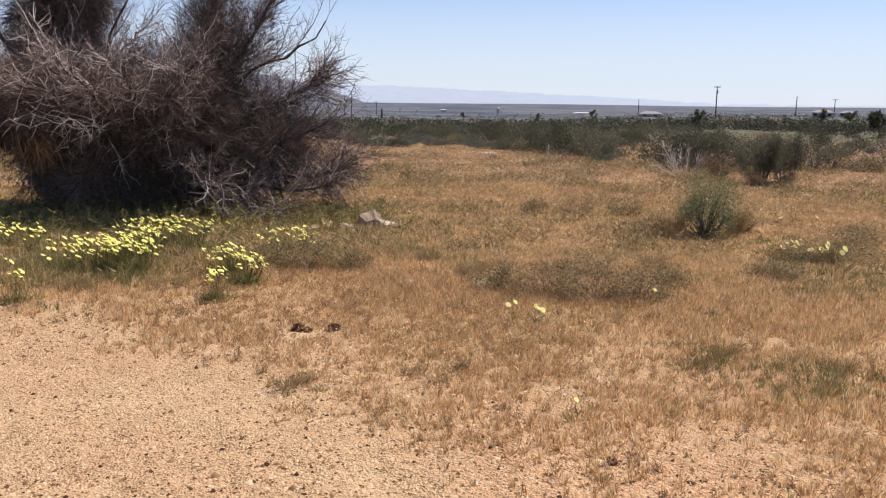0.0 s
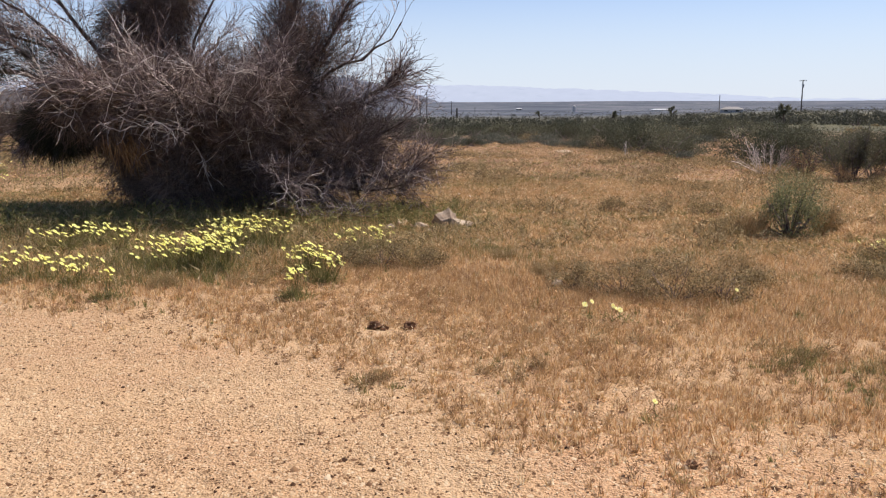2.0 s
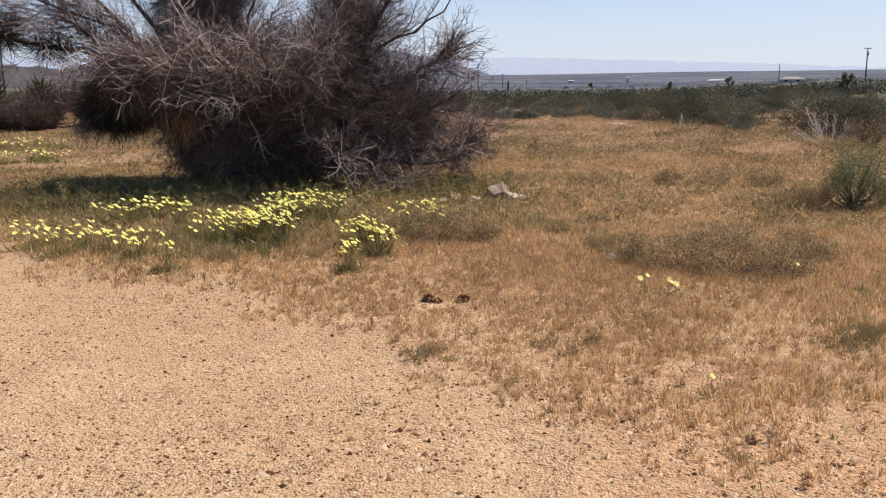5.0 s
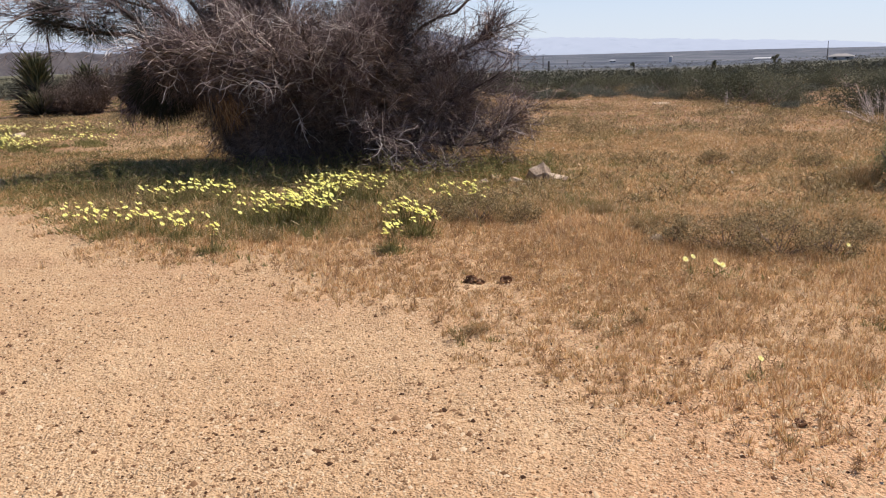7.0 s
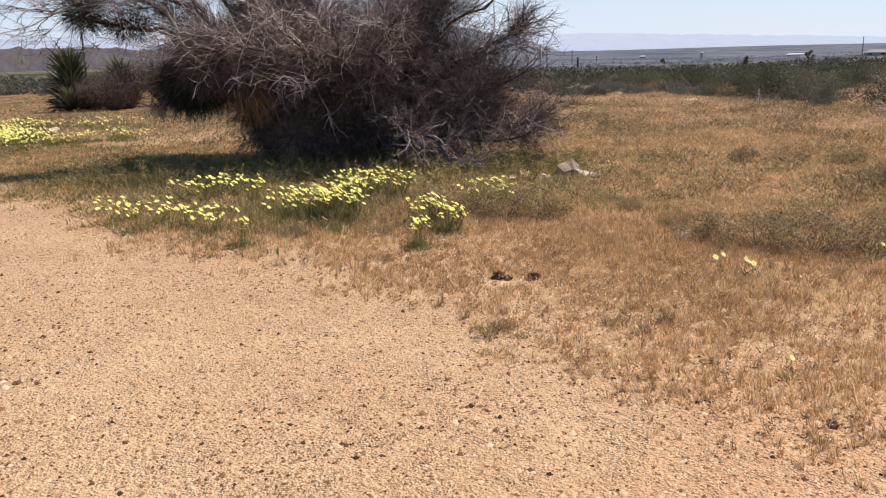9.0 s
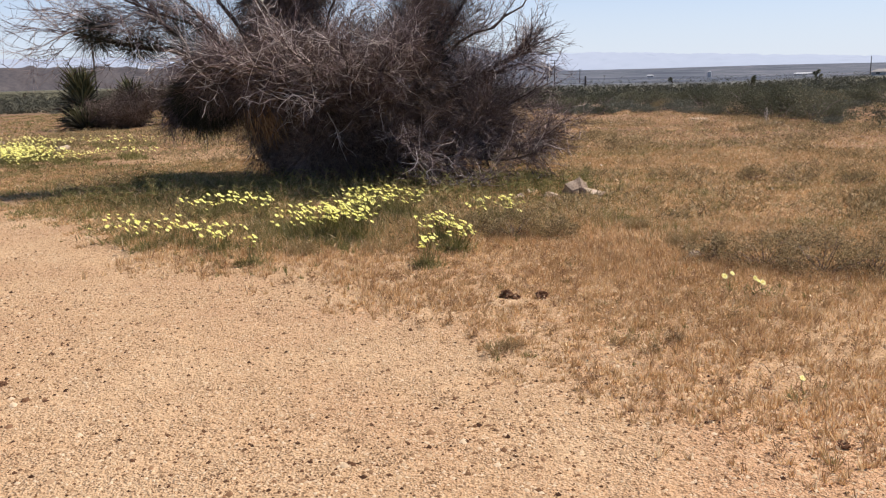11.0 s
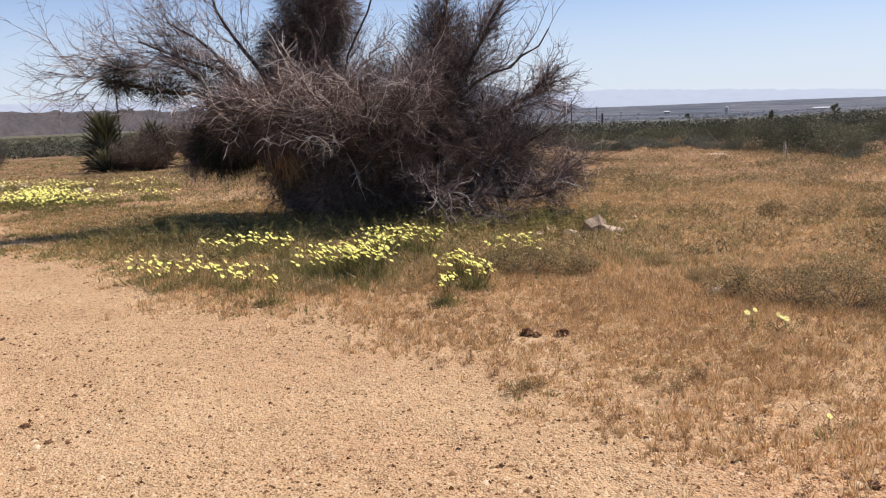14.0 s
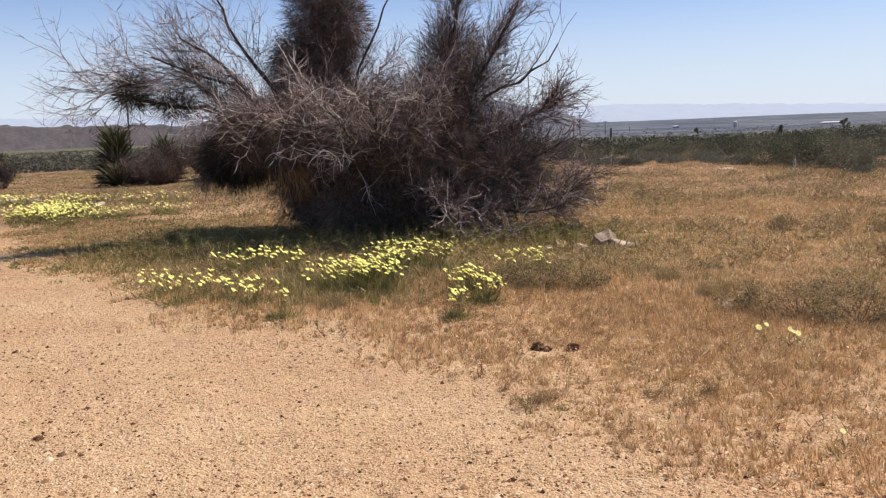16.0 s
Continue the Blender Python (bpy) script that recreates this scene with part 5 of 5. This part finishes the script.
def grass(span, n, r0, r1, power, per, spread, tall, width, lean):
    """Grass in tufts: n candidate tufts between two distances, each of so many blades."""
    az = np.radians(rng.uniform(span[0], span[1], n))
    r = (r0 ** power + (r1 ** power - r0 ** power) * rng.uniform(0, 1, n)) ** (1 / power)
    x, y = r * np.sin(az), r * np.cos(az)
    d = field_depth(x, y)
    edge = np.interp(np.degrees(az), FIELD_AZ, FIELD_R) * 1.25
    deep = np.clip(d / edge_width(x), 0, 1)
    cover = (0.36 + 0.64 * deep) * np.clip((d + 0.25) / 0.4, 0, 1)
    cover = cover * np.clip((vnoise(x, y, 0.35, 23) - 0.25 + 0.5 * deep) * 2.5, 0.2, 1)
    cover = cover * (1 - 0.9 * bare(x, y)) * np.clip((edge - r) / 4, 0, 1)
    keep = rng.uniform(0, 1, n) < cover
    x, y, deep = x[keep], y[keep], deep[keep]
    patch = vnoise(x, y, 1.6, 31) * 0.6 + vnoise(x, y, 0.6, 32) * 0.4
    damp = near_tree(x, y)
    west = np.clip((-x - 3) / 4, 0, 1) * np.clip((y - 11) / 3, 0, 1) * 0.45
    grey = np.clip((0.55 - patch) * 3.0, 0.32, 0.65) + 0.35 * damp + west
    green = damp + west * 1.3 + np.clip((patch - 0.60) * 2.5, 0.02, 0.5) * np.clip(deep * 2, 0.2, 1)
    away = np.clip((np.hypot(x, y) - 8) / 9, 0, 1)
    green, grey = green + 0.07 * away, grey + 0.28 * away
    for cx, cy, cr in ((2.48, 4.42, 0.25), (2.85, 3.98, 0.42), (0.05, 4.3, 0.14), (0.8, 4.6, 0.12), (4.0, 10.4, 0.7)):
        green = np.maximum(green, 0.6 * np.clip(1.5 - np.hypot(x - cx, (y - cy) * 1.3) / cr, 0, 1))
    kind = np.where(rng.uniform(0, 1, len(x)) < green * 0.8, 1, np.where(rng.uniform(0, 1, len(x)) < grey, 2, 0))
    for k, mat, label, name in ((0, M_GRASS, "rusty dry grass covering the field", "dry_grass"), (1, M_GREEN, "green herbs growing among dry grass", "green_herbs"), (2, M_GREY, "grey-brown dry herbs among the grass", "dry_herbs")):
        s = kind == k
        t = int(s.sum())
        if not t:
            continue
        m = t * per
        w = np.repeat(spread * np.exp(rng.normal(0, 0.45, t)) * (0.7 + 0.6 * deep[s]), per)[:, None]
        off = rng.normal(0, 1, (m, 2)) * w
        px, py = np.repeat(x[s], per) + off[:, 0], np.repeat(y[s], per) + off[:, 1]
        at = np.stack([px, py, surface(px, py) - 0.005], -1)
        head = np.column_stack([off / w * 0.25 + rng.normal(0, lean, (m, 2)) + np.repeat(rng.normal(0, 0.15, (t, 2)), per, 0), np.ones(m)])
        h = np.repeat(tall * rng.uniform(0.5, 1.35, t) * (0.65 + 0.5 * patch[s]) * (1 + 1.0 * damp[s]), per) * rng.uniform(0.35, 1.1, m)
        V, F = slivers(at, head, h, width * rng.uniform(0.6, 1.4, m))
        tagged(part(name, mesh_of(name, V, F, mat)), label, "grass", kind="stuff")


grass((-62, 62), 84000, 1.6, 8.5, 1.6, 16, 0.010, 0.068, 0.0052, 0.20)
grass((-52, 52), 28000, 8.0, 16.0, 1.7, 24, 0.040, 0.060, 0.0105, 0.95)
grass((-56, 56), 24000, 15.0, 46.0, 1.6, 18, 0.085, 0.075, 0.022, 0.9)
grass((58, 100), 5000, 1.6, 20.0, 1.6, 16, 0.05, 0.09, 0.014, 0.45)
grass((-100, -50), 4000, 9.0, 36.0, 1.6, 16, 0.09, 0.10, 0.02, 0.5)


def herbs(n, r0, r1, per, spread, tall, width, mat=M_HERB, seed=51, label="low grey-olive herbs dotted through the dry grass", inside=0.7, least=0.03):
    """Low grey-olive herbs dotted through the grass in loose drifts."""
    az, r = np.radians(rng.uniform(-50, 52, n)), np.sqrt(rng.uniform(r0 ** 2, r1 ** 2, n))
    x, y = r * np.sin(az), r * np.cos(az)
    keep = (field_depth(x, y) > inside) & (rng.uniform(0, 1, n) < np.clip((vnoise(x, y, 2.2, seed) - 0.38) * 2.6, least, 1))
    keep &= r < np.interp(np.degrees(az), FIELD_AZ, FIELD_R) * 1.1
    x, y = x[keep], y[keep]
    t = len(x)
    m = t * per
    w = np.repeat(spread * np.exp(rng.normal(0, 0.4, t)), per)[:, None]
    off = rng.normal(0, 1, (m, 2)) * w
    px, py = np.repeat(x, per) + off[:, 0], np.repeat(y, per) + off[:, 1]
    lift = np.repeat(tall * rng.uniform(0.5, 1.3, t), per)
    at = np.stack([px, py, surface(px, py) + lift * rng.uniform(0, 0.8, m) * np.exp(-(off ** 2).sum(1) / (2 * (w[:, 0] * 1.3) ** 2))], -1)
    head = np.column_stack([rng.normal(0, 0.8, (m, 2)), rng.uniform(0.2, 1.2, m)])
    V, F = slivers(at, head, lift * rng.uniform(0.25, 0.6, m), width)
    tagged(part("low_herbs", mesh_of("low_herbs", V, F, mat)), label, "herbs", kind="stuff")


herbs(700, 5.0, 10, 90, 0.055, 0.10, 0.005, inside=1.4)
herbs(2200, 8, 27, 70, 0.17, 0.18, 0.012, least=0.06)
herbs(2600, 2.2, 7.5, 30, 0.014, 0.075, 0.0045, M_TUFT, 59, "small dead brown tufts on the sand at the field's edge", 0.0, 0.4)
herbs(1250, 7.5, 25, 170, 0.20, 0.20, 0.010, M_MOUND, 63, "low grey-brown herb patches in the dry field", 1.0, 0.15)
herbs(2200, 4.0, 12, 34, 0.030, 0.085, 0.005, M_TUFT, 57, "small dead brown tufts among the dry grass")
herbs(2600, 4.0, 13, 26, 0.026, 0.10, 0.0055, M_STRAW, 58, "small bleached straw tufts among the dry grass")


def straw_tops(n, r0, r1, size, tall):
    """Bleached seed heads and broken straws that catch the sun over the grass."""
    az, r = np.radians(rng.uniform(-45, 50, n)), (r0 ** 1.6 + (r1 ** 1.6 - r0 ** 1.6) * rng.uniform(0, 1, n)) ** (1 / 1.6)
    x, y = r * np.sin(az), r * np.cos(az)
    keep = (field_depth(x, y) > 0.12) & (rng.uniform(0, 1, n) < np.clip((vnoise(x, y, 1.3, 61) - 0.3) * 2.2, 0.08, 1)) & (near_tree(x, y) < 0.5)
    keep &= r < np.interp(np.degrees(az), FIELD_AZ, FIELD_R)
    x, y = x[keep], y[keep]
    m = len(x)
    at = np.stack([x, y, surface(x, y) + tall * rng.uniform(0.35, 1.1, m)], -1)
    V, F = flakes(at, size * np.exp(rng.normal(0, 0.35, m)))
    tagged(part("straw_tops", mesh_of("straw_tops", V, F, M_STRAW)), "bleached straw and seed heads over the dry grass", "grass", kind="stuff")


straw_tops(80000, 2.2, 10, 0.0072, 0.055)
straw_tops(30000, 9.5, 26, 0.013, 0.09)


def shade_herbs(n, x0, x1, y0, y1, tall):
    """Tall leafy stalks in the damp ground under the great tree."""
    x, y = rng.uniform(x0, x1, n), rng.uniform(y0, y1, n)
    K, per = 4, 11
    h = tall * rng.uniform(0.5, 1.2, n)
    a = grow(np.stack([x, y, surface(x, y) - 0.01], -1), np.column_stack([rng.normal(0, 0.25, (n, 2)), np.ones(n)]), h, K, 0.1, 0.12)
    V, F = tube_arrays(a, taper(n, K, 0.0035, 0.0015))
    tagged(part("herb_stalks", mesh_of("herb_stalks", V, F, M_GREY)), "thin stalks of herbs under the great tree", "herbs", kind="stuff")
    i, k = np.repeat(np.arange(n), per), rng.integers(0, K, n * per)
    at = a[i, k] + rng.normal(0, 0.012, (n * per, 3))
    head = np.column_stack([rng.normal(0, 0.8, (n * per, 2)), rng.uniform(-0.1, 0.9, n * per)])
    V, F = blades(at, head, rng.uniform(0.04, 0.13, n * per), 0.009, 0.3)
    tagged(part("herb_leaves", mesh_of("herb_leaves", V, F, M_GREEN)), "green leafy herbs under the great tree", "herbs", kind="stuff")


shade_herbs(620, -5.2, 0.7, 9.4, 11.6, 0.24)
shade_herbs(160, 0.1, 1.3, 10.2, 11.3, 0.16)


# ---- gravel ----
def gravel(n, r0, r1, size, mat, name, label, clump=0.0):
    az = np.radians(rng.uniform(-44, 44, n))
    r = (r0 ** 1.3 + (r1 ** 1.3 - r0 ** 1.3) * rng.uniform(0, 1, n)) ** (1 / 1.3)
    x, y = r * np.sin(az), r * np.cos(az)
    keep = field_depth(x, y) < rng.uniform(0.2, 1.6, n)
    if clump:
        keep &= rng.uniform(0, 1, n) < np.clip((vnoise(x, y, 0.8, 41) - 0.35) * 2.5, 0.18, 1)
    x, y = x[keep], y[keep]
    m = len(x)
    s = size * np.exp(rng.normal(0, 0.34, m))[:, None, None]
    octa = np.array([[1, 0, 0], [0, 1, 0], [-1, 0, 0], [0, -1, 0], [0, 0, 0.7], [0, 0, -0.5]], float)
    a = rng.uniform(0, 6.28, m)
    rot = np.stack([np.stack([np.cos(a), -np.sin(a), 0 * a], -1), np.stack([np.sin(a), np.cos(a), 0 * a], -1), np.stack([0 * a, 0 * a, 1 + 0 * a], -1)], 1)
    q = (octa[None] * rng.uniform(0.6, 1.3, (m, 6, 3))) @ rot
    q = q[:, :5]
    V = (np.stack([x, y, surface(x, y)], -1)[:, None] + q * s).reshape(-1, 3)
    b = np.arange(m)[:, None] * 5
    F = np.concatenate([b + f for f in ([0, 1, 4], [1, 2, 4], [2, 3, 4], [3, 0, 4])])
    tagged(part(name, mesh_of(name, V, F, mat)), label, "gravel", kind="stuff")


gravel(110000, 2.2, 12, 0.0054, M_GRAVEL, "gravel", "fine pale granite gravel on the track")
gravel(16000, 2.2, 12, 0.0080, M_GRAVEL, "coarse_gravel", "coarse brown granite gravel scattered on the track", 1.0)
gravel(20000, 2.2, 12, 0.0084, M_DARKPEB, "dark_pebbles", "scattered dark pebbles and clods on the track", 1.0)
